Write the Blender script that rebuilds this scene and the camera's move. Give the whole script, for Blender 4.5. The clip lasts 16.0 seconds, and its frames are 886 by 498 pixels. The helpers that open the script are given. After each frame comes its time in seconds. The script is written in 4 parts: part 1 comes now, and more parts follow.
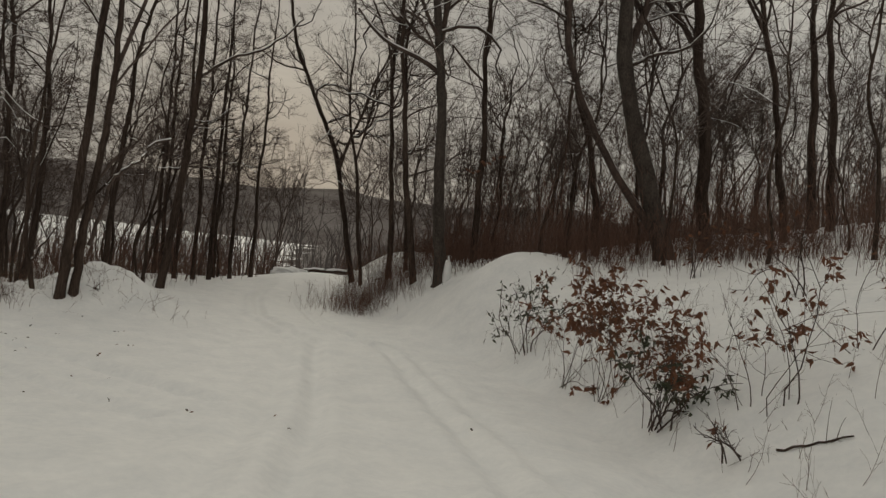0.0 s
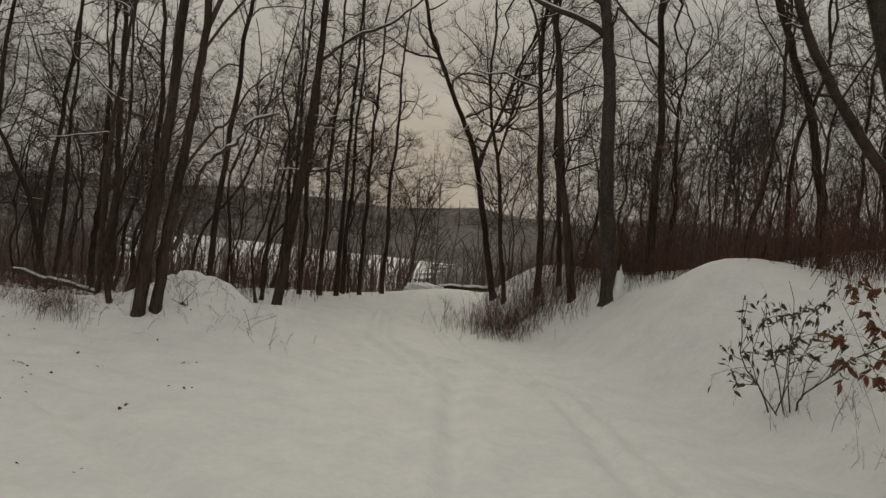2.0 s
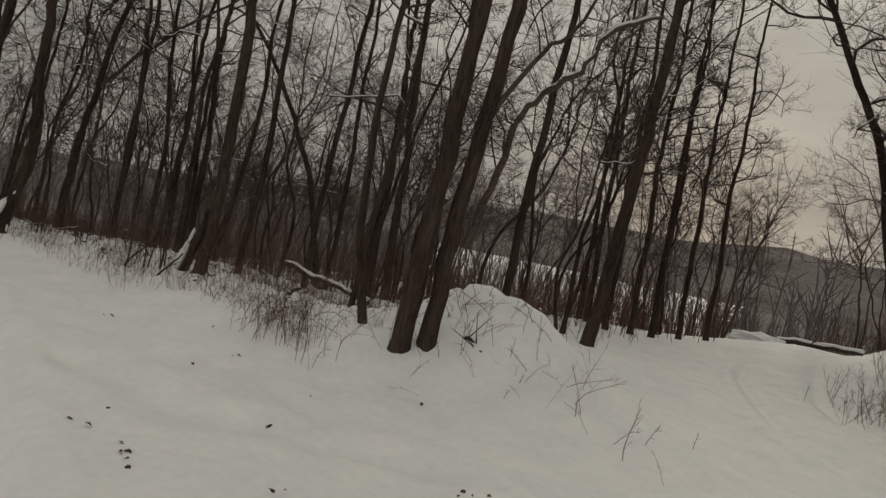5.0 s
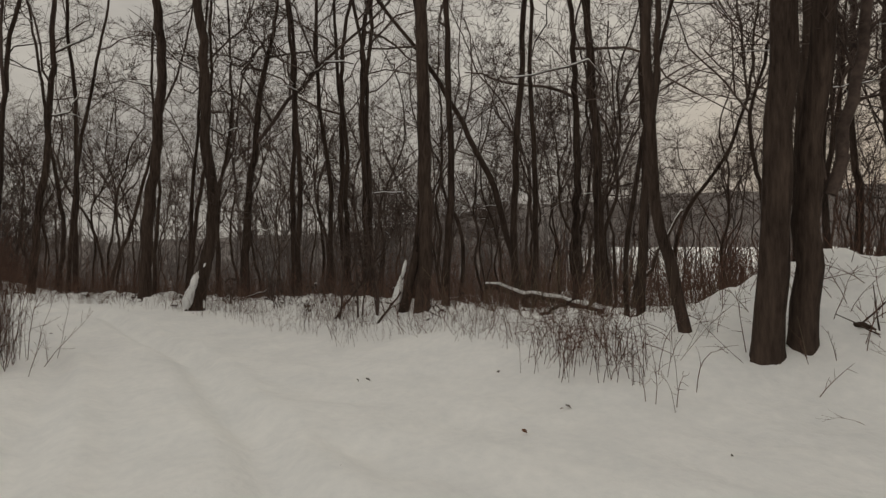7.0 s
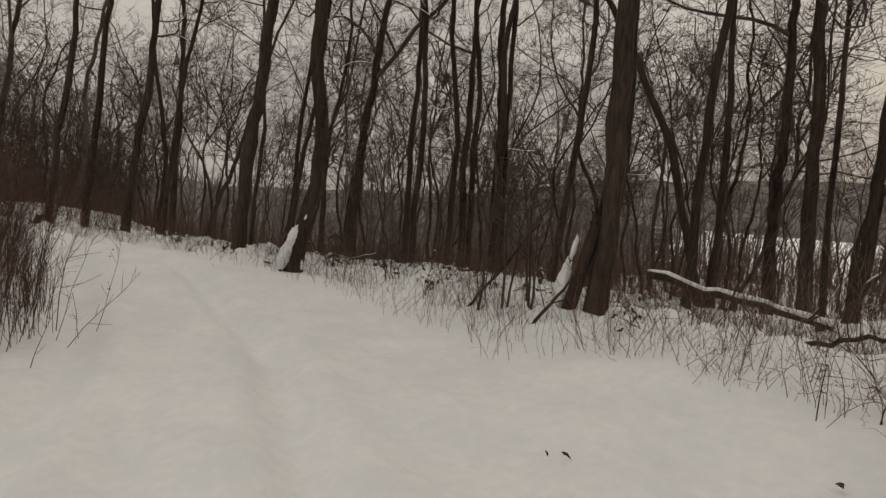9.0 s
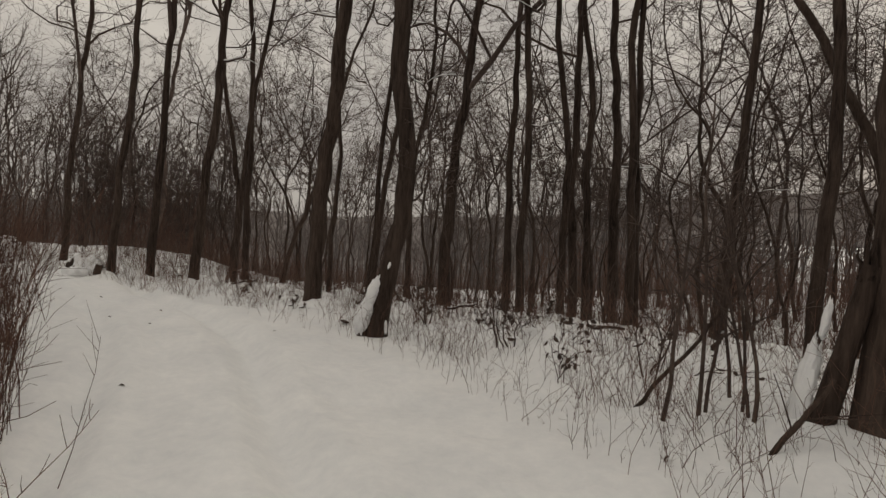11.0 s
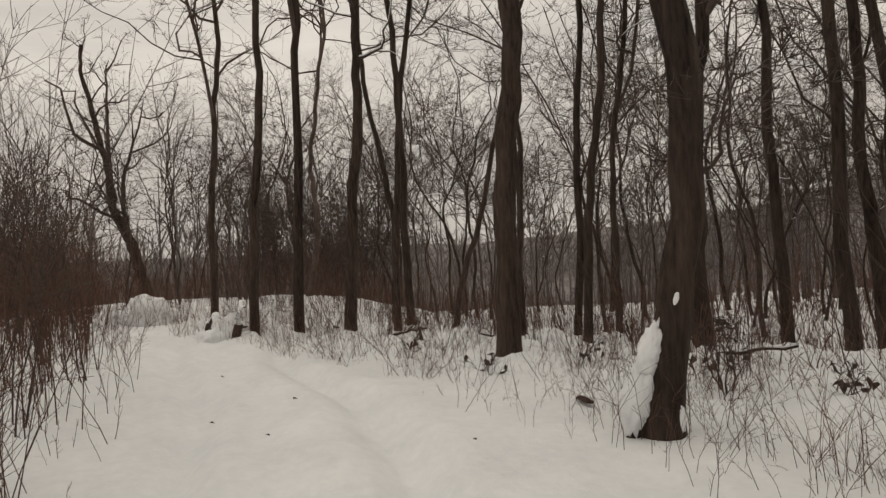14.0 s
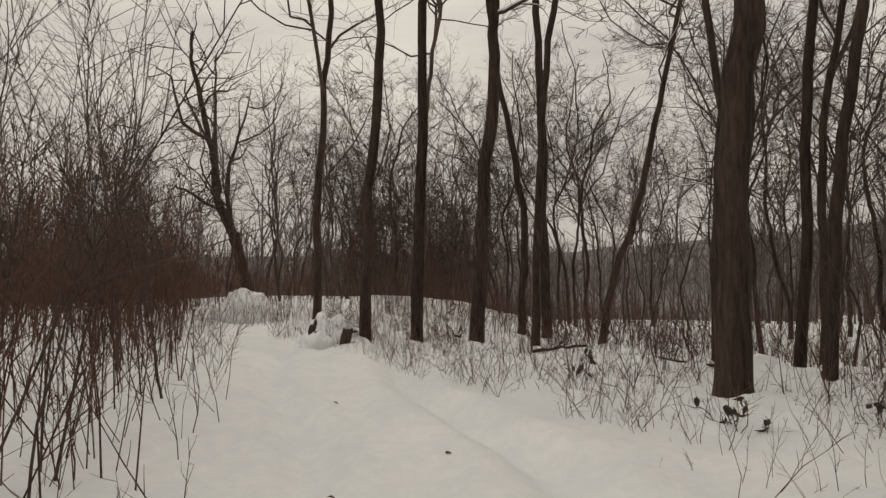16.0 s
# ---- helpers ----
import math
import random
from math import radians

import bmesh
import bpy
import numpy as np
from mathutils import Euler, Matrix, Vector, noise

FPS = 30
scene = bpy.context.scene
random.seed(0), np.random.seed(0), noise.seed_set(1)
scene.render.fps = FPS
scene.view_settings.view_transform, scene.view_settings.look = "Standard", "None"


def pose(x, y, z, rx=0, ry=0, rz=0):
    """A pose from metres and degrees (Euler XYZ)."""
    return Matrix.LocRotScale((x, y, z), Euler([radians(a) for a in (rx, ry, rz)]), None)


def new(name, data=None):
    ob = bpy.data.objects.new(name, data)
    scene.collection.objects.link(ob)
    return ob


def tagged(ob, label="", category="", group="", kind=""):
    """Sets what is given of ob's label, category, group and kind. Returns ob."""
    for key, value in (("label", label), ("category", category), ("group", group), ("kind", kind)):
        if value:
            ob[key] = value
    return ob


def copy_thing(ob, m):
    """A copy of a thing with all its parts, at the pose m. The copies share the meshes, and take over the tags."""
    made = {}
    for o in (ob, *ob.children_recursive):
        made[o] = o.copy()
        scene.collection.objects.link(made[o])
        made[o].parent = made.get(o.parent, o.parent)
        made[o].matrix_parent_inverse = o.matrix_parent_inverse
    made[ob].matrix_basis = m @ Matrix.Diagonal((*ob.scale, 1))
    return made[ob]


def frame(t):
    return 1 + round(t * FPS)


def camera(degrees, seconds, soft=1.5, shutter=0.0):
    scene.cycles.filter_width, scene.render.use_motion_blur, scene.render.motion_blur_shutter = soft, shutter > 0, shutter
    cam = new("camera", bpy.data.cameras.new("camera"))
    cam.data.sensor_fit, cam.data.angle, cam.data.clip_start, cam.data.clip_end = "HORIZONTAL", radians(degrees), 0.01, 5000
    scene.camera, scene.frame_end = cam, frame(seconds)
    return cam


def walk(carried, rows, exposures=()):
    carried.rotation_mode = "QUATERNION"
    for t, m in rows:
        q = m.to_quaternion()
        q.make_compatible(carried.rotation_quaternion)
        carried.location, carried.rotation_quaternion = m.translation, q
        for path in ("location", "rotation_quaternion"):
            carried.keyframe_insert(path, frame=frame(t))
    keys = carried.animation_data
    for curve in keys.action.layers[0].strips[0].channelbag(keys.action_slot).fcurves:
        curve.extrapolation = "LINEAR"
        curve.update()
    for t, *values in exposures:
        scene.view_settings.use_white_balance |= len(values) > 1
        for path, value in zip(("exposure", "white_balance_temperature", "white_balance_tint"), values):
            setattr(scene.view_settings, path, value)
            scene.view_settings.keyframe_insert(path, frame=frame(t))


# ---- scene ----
PATH = [
    (0.0, 5.663, -0.564, 2.414, 91.89, -6.41, 12.76),
    (0.5, 5.228, 0.692, 2.290, 92.07, -4.73, 14.88),
    (1.0, 4.584, 2.028, 2.248, 91.86, -5.25, 17.42),
    (1.5, 3.930, 3.377, 2.174, 91.47, -5.73, 21.37),
    (2.0, 3.365, 4.519, 2.118, 92.22, -6.45, 24.72),
    (2.5, 2.773, 5.507, 2.147, 91.56, -5.81, 28.76),
    (3.0, 1.954, 6.570, 2.052, 92.96, -7.49, 32.72),
    (3.5, 1.105, 7.462, 1.975, 92.54, -9.84, 36.54),
    (4.0, 0.311, 8.192, 1.912, 93.20, -8.72, 39.63),
    (4.5, -0.898, 8.952, 1.804, 91.07, -12.13, 44.49),
    (5.0, -1.993, 9.455, 1.813, 90.54, -12.21, 49.24),
    (5.2, -2.473, 9.549, 1.773, 90.36, -12.53, 50.80),
    (7.5, -5.778, 9.355, 1.310, 90.73, 1.06, 62.31),
    (8.0, -6.662, 9.592, 1.340, 90.11, -1.25, 64.94),
    (8.5, -7.494, 9.786, 1.318, 88.01, -4.72, 67.62),
    (11.0, -10.938, 10.333, 1.571, 88.90, -3.42, 77.13),
    (11.5, -11.627, 10.282, 1.539, 89.32, -3.52, 79.49),
    (12.0, -12.269, 10.262, 1.489, 91.53, -1.52, 81.83),
    (12.5, -12.910, 10.192, 1.587, 91.22, -0.98, 83.86),
    (13.0, -13.630, 10.143, 1.569, 91.43, -1.41, 85.89),
    (13.5, -14.309, 10.038, 1.521, 92.15, -2.21, 87.88),
    (14.0, -14.942, 10.050, 1.514, 90.74, 2.95, 90.91),
    (14.5, -15.603, 9.901, 1.487, 90.00, -0.31, 92.71),
    (15.0, -16.115, 9.622, 1.485, 90.11, -1.77, 94.51),
    (15.5, -16.547, 9.409, 1.453, 90.50, 4.13, 96.90),
    (16.0, -17.102, 9.070, 1.408, 91.53, 0.91, 98.89),
]
cam = camera(69.0, 16.0, soft=1.42)
walk(cam, [(t, pose(x, y, z, rx, ry, rz)) for t, x, y, z, rx, ry, rz in PATH],
     exposures=((0.0, -0.48, 7000, 5), (5.0, -0.42, 7000, 5), (8.0, -0.1, 7050, 8), (12.0, -0.02, 7080, 9), (13.5, 0.3, 7080, 9), (16.0, 0.23, 7050, 8)))

# ---- overcast winter light ----
SUN_BEARING, SUN_HEIGHT = 28.0, 9.0
world = bpy.data.worlds.new("overcast_sky")
scene.world = world
world.use_nodes = True
nt = world.node_tree
nt.nodes.clear()


def node(tree, kind, **values):
    n = tree.nodes.new(kind)
    for key, value in values.items():
        if key == "op":
            n.operation = value
        elif key == "blend":
            n.data_type, n.blend_type = "RGBA", value
        else:
            n.inputs[key.replace("_", " ")].default_value = value
    return n


def join(tree, a, out, b, into):
    tree.links.new(a.outputs[out], b.inputs[into])


sky = nt.nodes.new("ShaderNodeTexSky")
sky.sky_type, sky.sun_disc = "NISHITA", False
sky.sun_elevation, sky.sun_rotation = radians(SUN_HEIGHT), radians(-SUN_BEARING)
sky.air_density, sky.dust_density, sky.ozone_density = 1.5, 4.0, 1.0
coord = nt.nodes.new("ShaderNodeTexCoord")
stretch = nt.nodes.new("ShaderNodeMapping")
stretch.inputs["Scale"].default_value = (1.0, 1.0, 4.5)
clouds = node(nt, "ShaderNodeTexNoise", Scale=2.2, Detail=6.0, Roughness=0.58)
ramp = nt.nodes.new("ShaderNodeValToRGB")
ramp.color_ramp.elements[0].position, ramp.color_ramp.elements[0].color = 0.3, (3.9, 3.75, 3.75, 1)
ramp.color_ramp.elements[1].position, ramp.color_ramp.elements[1].color = 0.72, (6.0, 5.75, 5.5, 1)
veil = node(nt, "ShaderNodeMix", blend="MIX")
veil.inputs["Factor"].default_value = 0.98
back = nt.nodes.new("ShaderNodeBackground")
back.inputs["Strength"].default_value = 0.11
world_out = nt.nodes.new("ShaderNodeOutputWorld")
join(nt, coord, "Generated", stretch, "Vector")
join(nt, stretch, "Vector", clouds, "Vector")
join(nt, clouds, "Fac", ramp, "Fac")
nt.links.new(sky.outputs[0], veil.inputs[6])
nt.links.new(ramp.outputs[0], veil.inputs[7])
# an overcast sky is brightest overhead
axes = nt.nodes.new("ShaderNodeSeparateXYZ")
rise = node(nt, "ShaderNodeMath", op="MULTIPLY_ADD")
rise.inputs[1].default_value, rise.inputs[2].default_value = 0.82, 0.73
dome = node(nt, "ShaderNodeMix", blend="MULTIPLY")
dome.inputs["Factor"].default_value = 1.0
join(nt, coord, "Generated", axes, "Vector")
join(nt, axes, "Z", rise, 0)
nt.links.new(veil.outputs[2], dome.inputs[6])
nt.links.new(rise.outputs[0], dome.inputs[7])
nt.links.new(dome.outputs[2], back.inputs["Color"])
join(nt, back, "Background", world_out, "Surface")

sun = new("sun", bpy.data.lights.new("sun", "SUN"))
sun.data.energy, sun.data.angle, sun.data.color = 0.8, radians(22), (1.0, 0.93, 0.82)
sun.matrix_world = pose(0, 0, 60, 90 - 18, 0, 180 + SUN_BEARING)


# ---- materials ----
def material(name, rough=0.8, dark=(0.1, 0.1, 0.1), light=(0.2, 0.2, 0.2), scale=8.0, fine=60.0, bump=0.3, depth=0.01, spread=0.0,
             lo=0.35, hi=0.65, stretch_z=1.0, spec=0.3):
    """A surface with coarse and fine mottling between two colours, relief, and a small shift from piece to piece."""
    m = bpy.data.materials.new(name)
    m.use_nodes = True
    t = m.node_tree
    shader = t.nodes["Principled BSDF"]
    shader.inputs["Roughness"].default_value = rough
    shader.inputs["Specular IOR Level"].default_value = spec
    c = t.nodes.new("ShaderNodeTexCoord")
    mp = t.nodes.new("ShaderNodeMapping")
    mp.inputs["Scale"].default_value = (1, 1, stretch_z)
    join(t, c, "Object", mp, "Vector")
    coarse = node(t, "ShaderNodeTexNoise", Scale=scale, Detail=5.0, Roughness=0.6)
    grain = node(t, "ShaderNodeTexNoise", Scale=fine, Detail=4.0, Roughness=0.65)
    join(t, mp, "Vector", coarse, "Vector")
    join(t, mp, "Vector", grain, "Vector")
    mix = node(t, "ShaderNodeMath", op="MULTIPLY_ADD")
    mix.inputs[1].default_value = 0.45
    half = node(t, "ShaderNodeMath", op="MULTIPLY")
    half.inputs[1].default_value = 0.55
    join(t, coarse, "Fac", half, 0)
    join(t, grain, "Fac", mix, 0)
    join(t, half, 0, mix, 2)
    r = t.nodes.new("ShaderNodeValToRGB")
    r.color_ramp.elements[0].position, r.color_ramp.elements[0].color = lo, (*dark, 1)
    r.color_ramp.elements[1].position, r.color_ramp.elements[1].color = hi, (*light, 1)
    join(t, mix, 0, r, "Fac")
    out = r.outputs[0]
    if spread:
        info = t.nodes.new("ShaderNodeObjectInfo")
        isle = t.nodes.new("ShaderNodeNewGeometry")
        add = node(t, "ShaderNodeMath", op="ADD")
        t.links.new(info.outputs["Random"], add.inputs[0])
        t.links.new(isle.outputs["Random Per Island"], add.inputs[1])
        rng = node(t, "ShaderNodeMapRange")
        rng.inputs["From Max"].default_value = 2.0
        rng.inputs["To Min"].default_value, rng.inputs["To Max"].default_value = 1 - spread, 1 + spread
        join(t, add, 0, rng, "Value")
        hsv = t.nodes.new("ShaderNodeHueSaturation")
        t.links.new(rng.outputs[0], hsv.inputs["Value"])
        t.links.new(out, hsv.inputs["Color"])
        out = hsv.outputs[0]
    t.links.new(out, shader.inputs["Base Color"])
    b = node(t, "ShaderNodeBump", Strength=bump, Distance=depth)
    join(t, mix, 0, b, "Height")
    join(t, b, "Normal", shader, "Normal")
    return m


BARK = material("grey_brown_bark", 0.9, (0.019, 0.013, 0.0105), (0.085, 0.061, 0.049), 3.0, 24.0, 1.0, 0.05, 0.3, stretch_z=0.16, spec=0.12)
PALE_BARK = material("smooth_grey_bark", 0.85, (0.03, 0.024, 0.02), (0.1, 0.083, 0.072), 2.5, 20.0, 0.5, 0.01, 0.2, stretch_z=0.5, spec=0.15)
TWIG = material("dark_twig", 0.85, (0.04, 0.029, 0.025), (0.12, 0.088, 0.075), 2.0, 14.0, 0.2, 0.004, 0.3, spec=0.15)
BRUSH = material("reddish_brush", 0.85, (0.05, 0.027, 0.02), (0.165, 0.094, 0.071), 2.0, 14.0, 0.2, 0.004, 0.35, spec=0.15)
STRAW = material("dry_straw", 0.85, (0.085, 0.064, 0.045), (0.21, 0.165, 0.118), 3.0, 20.0, 0.2, 0.004, 0.3, spec=0.15)
DEAD_LEAF = material("dead_oak_leaf", 0.75, (0.07, 0.029, 0.017), (0.225, 0.1, 0.054), 9.0, 60.0, 0.4, 0.004, 0.4)
LAUREL = material("dark_evergreen_leaf", 0.45, (0.018, 0.024, 0.012), (0.065, 0.07, 0.032), 9.0, 50.0, 0.3, 0.004, 0.35, spec=0.4)
SNOW = material("settled_snow", 0.7, (0.75, 0.765, 0.77), (0.87, 0.875, 0.865), 1.3, 9.0, 0.5, 0.05, spec=0.25)
SNOW_CAP = material("clinging_snow", 0.75, (0.78, 0.79, 0.80), (0.86, 0.865, 0.86), 6.0, 50.0, 0.4, 0.01, spec=0.25)
# paler than TWIG: dusted snow plus distance haze, both mixed into the colour
FAR_TWIG = material("snow_dusted_far_twigs", 0.9, (0.06, 0.05, 0.047), (0.2, 0.18, 0.175), 0.05, 0.6, 0.2, 0.02, 0.3, spec=0.05)
FAR_WOODS = material("far_bare_woods", 0.95, (0.07, 0.056, 0.051), (0.25, 0.23, 0.225), 0.012, 0.35, 0.6, 2.0, lo=0.36, hi=0.66, spec=0.05)

# ---- ground ----
BANK_Y = (-30, 0, 6, 10, 13, 16, 19, 23, 30, 45, 75)
BANK_X = (4.5, 3.0, 2.4, 1.9, 1.1, 0.0, -1.1, -2.8, -4.6, -6.2, -11.0)
RIDGE_B = (-180, -100, -30, 2, 54, 63, 73, 85, 100, 122, 180)
RIDGE_E = (1.5, 3.0, 6.0, 6.4, 4.8, 3.1, 1.9, 1.3, 1.0, 0.6, 1.5)


# the clearing is laid out on axes of its own: turned, enlarged and shifted into the world
EAST_SIZE, EAST_TURN, EAST_AT, EAST_PIVOT = 1.35, 0.2245, (-1.990, 9.446), (-3.85, 8.2)


def east(x, y):
    """From the clearing's axes to the world."""
    u, v, c, s = x - EAST_PIVOT[0], y - EAST_PIVOT[1], math.cos(EAST_TURN), math.sin(EAST_TURN)
    return EAST_AT[0] + EAST_SIZE * (c * u - s * v), EAST_AT[1] + EAST_SIZE * (s * u + c * v)


def to_east(x, y):
    """From the world to the clearing's axes."""
    u, v, c, s = (x - EAST_AT[0]) / EAST_SIZE, (y - EAST_AT[1]) / EAST_SIZE, math.cos(EAST_TURN), math.sin(EAST_TURN)
    return EAST_PIVOT[0] + c * u + s * v, EAST_PIVOT[1] - s * u + c * v


def smooth(a, b, v):
    u = np.clip((v - a) / (b - a), 0, 1)
    return u * u * (3 - 2 * u)


def north_edge(x):
    return np.interp(x, (-60, -34, -28, -25.5, -22, -19.2, -17.4, -15.4, -12, -8.4, -6), (-8, 1.5, 4.3, 6.5, 9.6, 11.7, 12.6, 13.0, 13.4, 14.6, 20))


def height(x, y):
    """Height of the snow: level clearing and track, a wooded bank to the east, ploughed mounds, a valley and far ridges."""
    x, y = np.asarray(x, float), np.asarray(y, float)
    ex, ey = to_east(x, y)
    dx = ex - np.interp(ey, BANK_Y, BANK_X)
    near = smooth(75, 30, ey)
    up = np.maximum(dx, 0)
    z = (1.35 * (1 - np.exp(-(up / 1.6) ** 1.6)) + 0.2 * np.minimum(up, 60)) * near
    z = z + 0.82 * np.exp(-((ex - 1.7) ** 2 + (ey - 17.2) ** 2) / 3.6)
    z = z + 0.86 * np.exp(-((ex + 7.7) ** 2 / 2.0 + (ey - 14.85) ** 2 / 0.8))
    z = z + 0.22 * np.exp(-((ex + 8.6) ** 2 / 4.0 + (ey - 13.9) ** 2 / 1.4))
    z = z + 0.22 * np.exp(-((ex + 8.4) ** 2 / 2.0 + (ey - 18.5) ** 2 / 3.0))
    z = z + 0.85 * smooth(21, 37, ey) * smooth(62, 46, ey) * smooth(-12.5, -6.8, ex) * smooth(2, -3, ex)
    z = z + 0.62 * smooth(9.5, -1.5, ey) * smooth(2.6, 0.8, ex) * smooth(-9, -5, ex)
    z = z * EAST_SIZE
    z = z + 0.10 * smooth(12.6, 14.5, y) * smooth(-7, -10, x) * smooth(-25, -20, x)
    z = z + 0.16 * np.exp(-((y - 13.9) / 1.5) ** 2) * smooth(-8.0, -10.0, x) * smooth(-22, -17, x)
    z = z + 0.18 * np.exp(-((y - 14.5) / 1.7) ** 2) * smooth(-10, -12.5, x) * smooth(-19, -16.5, x)
    back = y - north_edge(x)
    z = z - 1.7 * smooth(3.2, 17.0, back) * smooth(-12.0, -15.5, ex) * smooth(60, 40, y)
    z = z + 0.2 * smooth(-16, -19.5, x) * smooth(-60, -32, x)
    z = z + 0.12 * smooth(7.6, 6.2, y) * smooth(-6, -10, x)
    z = z + 0.16 * np.sin(x * 0.31 + 1.0) * np.sin(y * 0.27) * smooth(10, 22, np.hypot(x + 10, y - 9))
    r = np.hypot(x + 9, y - 10)
    bear = np.degrees(np.arctan2(-(x + 9), y - 10))
    west = smooth(-40, -5, bear) * smooth(175, 130, bear)
    z = z - west * 7.0 * smooth(28, 140, r) + west * 16.0 * smooth(150, 420, r)
    ridge = np.tan(np.radians(np.interp(bear, RIDGE_B, RIDGE_E))) * 760
    roll = 1 + 0.05 * np.sin(bear * 0.35) + 0.03 * np.sin(bear * 0.9 + 1)
    z = z + (ridge * roll - 8 * west) * smooth(400, 760, r) - 60 * smooth(900, 2400, r)
    return z


def grid_mesh(name, gx, gy, z):
    nx, ny = len(gx), len(gy)
    co = np.stack([np.repeat(gx, ny), np.tile(gy, nx), z.ravel()], 1)
    i, j = np.meshgrid(np.arange(nx - 1), np.arange(ny - 1), indexing="ij")
    a = (i * ny + j).ravel()
    quads = np.stack([a, a + ny, a + ny + 1, a + 1], 1)
    me = bpy.data.meshes.new(name)
    me.from_pydata(co.tolist(), [], quads.tolist())
    me.shade_smooth()
    return me, co, quads


def axis(lo, hi, step, reach, n):
    """Even steps between lo and hi, then steps that widen outwards to the reach."""
    out = step * np.geomspace(1.0, reach / step / 12, n)
    out = np.cumsum(out) * reach / np.sum(out)
    return np.concatenate([(lo - out)[::-1], np.arange(lo, hi, step), hi + out])


gx, gy = axis(-33.0, 10.0, 0.1, 2600, 62), axis(-1.0, 30.0, 0.1, 2600, 62)
GX, GY = np.meshgrid(gx, gy, indexing="ij")
GZ = height(GX, GY)
fade = smooth(90, 30, np.hypot(GX + 9, GY - 10))
lumps = np.array([noise.fractal((x * 0.55, y * 0.55, 3.0), 0.9, 2.0, 5) for x, y in zip(GX.ravel()[fade.ravel() > 0], GY.ravel()[fade.ravel() > 0])])
L = np.zeros(GX.size)
L[fade.ravel() > 0] = lumps
GZ = GZ + 0.055 * L.reshape(GX.shape) * fade
fine = (np.abs(GX + 11.5) < 24).ravel() & (np.abs(GY - 14.5) < 17).ravel()
L2 = np.zeros(GX.size)
L2[fine] = [noise.fractal((x * 2.3, y * 2.3, 8.0), 0.8, 2.0, 3) for x, y in zip(GX.ravel()[fine], GY.ravel()[fine])]
verge_lumps = smooth(0.0, 1.2, GY - north_edge(GX)) * smooth(-7.5, -9.5, GX) * smooth(-36, -32, GX) * smooth(24, 20, GY)
GZ = GZ + L2.reshape(GX.shape) * 0.03 + verge_lumps * 0.11 * (L2.reshape(GX.shape) + 0.3)


def groove(px, py, width, deep):
    """Depth of a soft rut along a line."""
    d = np.full(GX.shape, 1e9)
    for k in range(len(px) - 1):
        ax, ay, bx, by = px[k], py[k], px[k + 1], py[k + 1]
        u = np.clip(((GX - ax) * (bx - ax) + (GY - ay) * (by - ay)) / ((bx - ax) ** 2 + (by - ay) ** 2), 0, 1)
        d = np.minimum(d, np.hypot(GX - ax - u * (bx - ax), GY - ay - u * (by - ay)))
    return -deep * np.exp(-(d / width) ** 2) + 0.35 * deep * np.exp(-((d - 1.9 * width) / width) ** 2)


# ruts of earlier passes, half filled with new snow
for off, deep in ((0.0, 0.085), (-1.55, 0.075), (0.45, 0.035), (-2.1, 0.04)):
    GZ = GZ + groove(*east(np.array((2.0 + off, 1.0 + off, 0.4 + off, -0.9 + off, -3.3 + off, -5.2 + off, -7.6 + off)), np.array((-4, 2, 6.7, 13.3, 17.6, 24, 40))), 0.18, deep * 1.25)
for off, deep in ((0.0, 0.08), (1.5, 0.08), (0.5, 0.03), (-0.4, 0.03)):
    GZ = GZ + groove((0.5, -4.5, -10.0, -14.0, -18.5, -21.3, -23.3, -34.0), (6.6 + off, 8.5 + off, 9.0 + off, 9.1 + off, 8.4 + off, 7.5 + off, 6.3 + off, 2.6 + off), 0.18, deep * 1.5)
GZ = GZ + groove((-11.0, -7.5, -4.5, -2.5), (10.4, 11.8, 15.0, 20.0), 0.25, 0.05)
me, co, quads = grid_mesh("ground", gx, gy, GZ)
me.materials.append(SNOW)
me.materials.append(FAR_WOODS)
mid = co[quads].mean(1)
far = np.hypot(mid[:, 0] + 9, mid[:, 1] - 10)
bearing = np.degrees(np.arctan2(-(mid[:, 0] + 9), mid[:, 1] - 10))
field = (far < 120) | ((bearing > 24) & (bearing < 50) & (far > 130) & (far < 400))
me.polygons.foreach_set("material_index", (~field).astype(np.int32))
ground = tagged(new("ground", me), "snow-covered clearing, track and woodland floor with wooded far ridges", "ground", kind="structure")


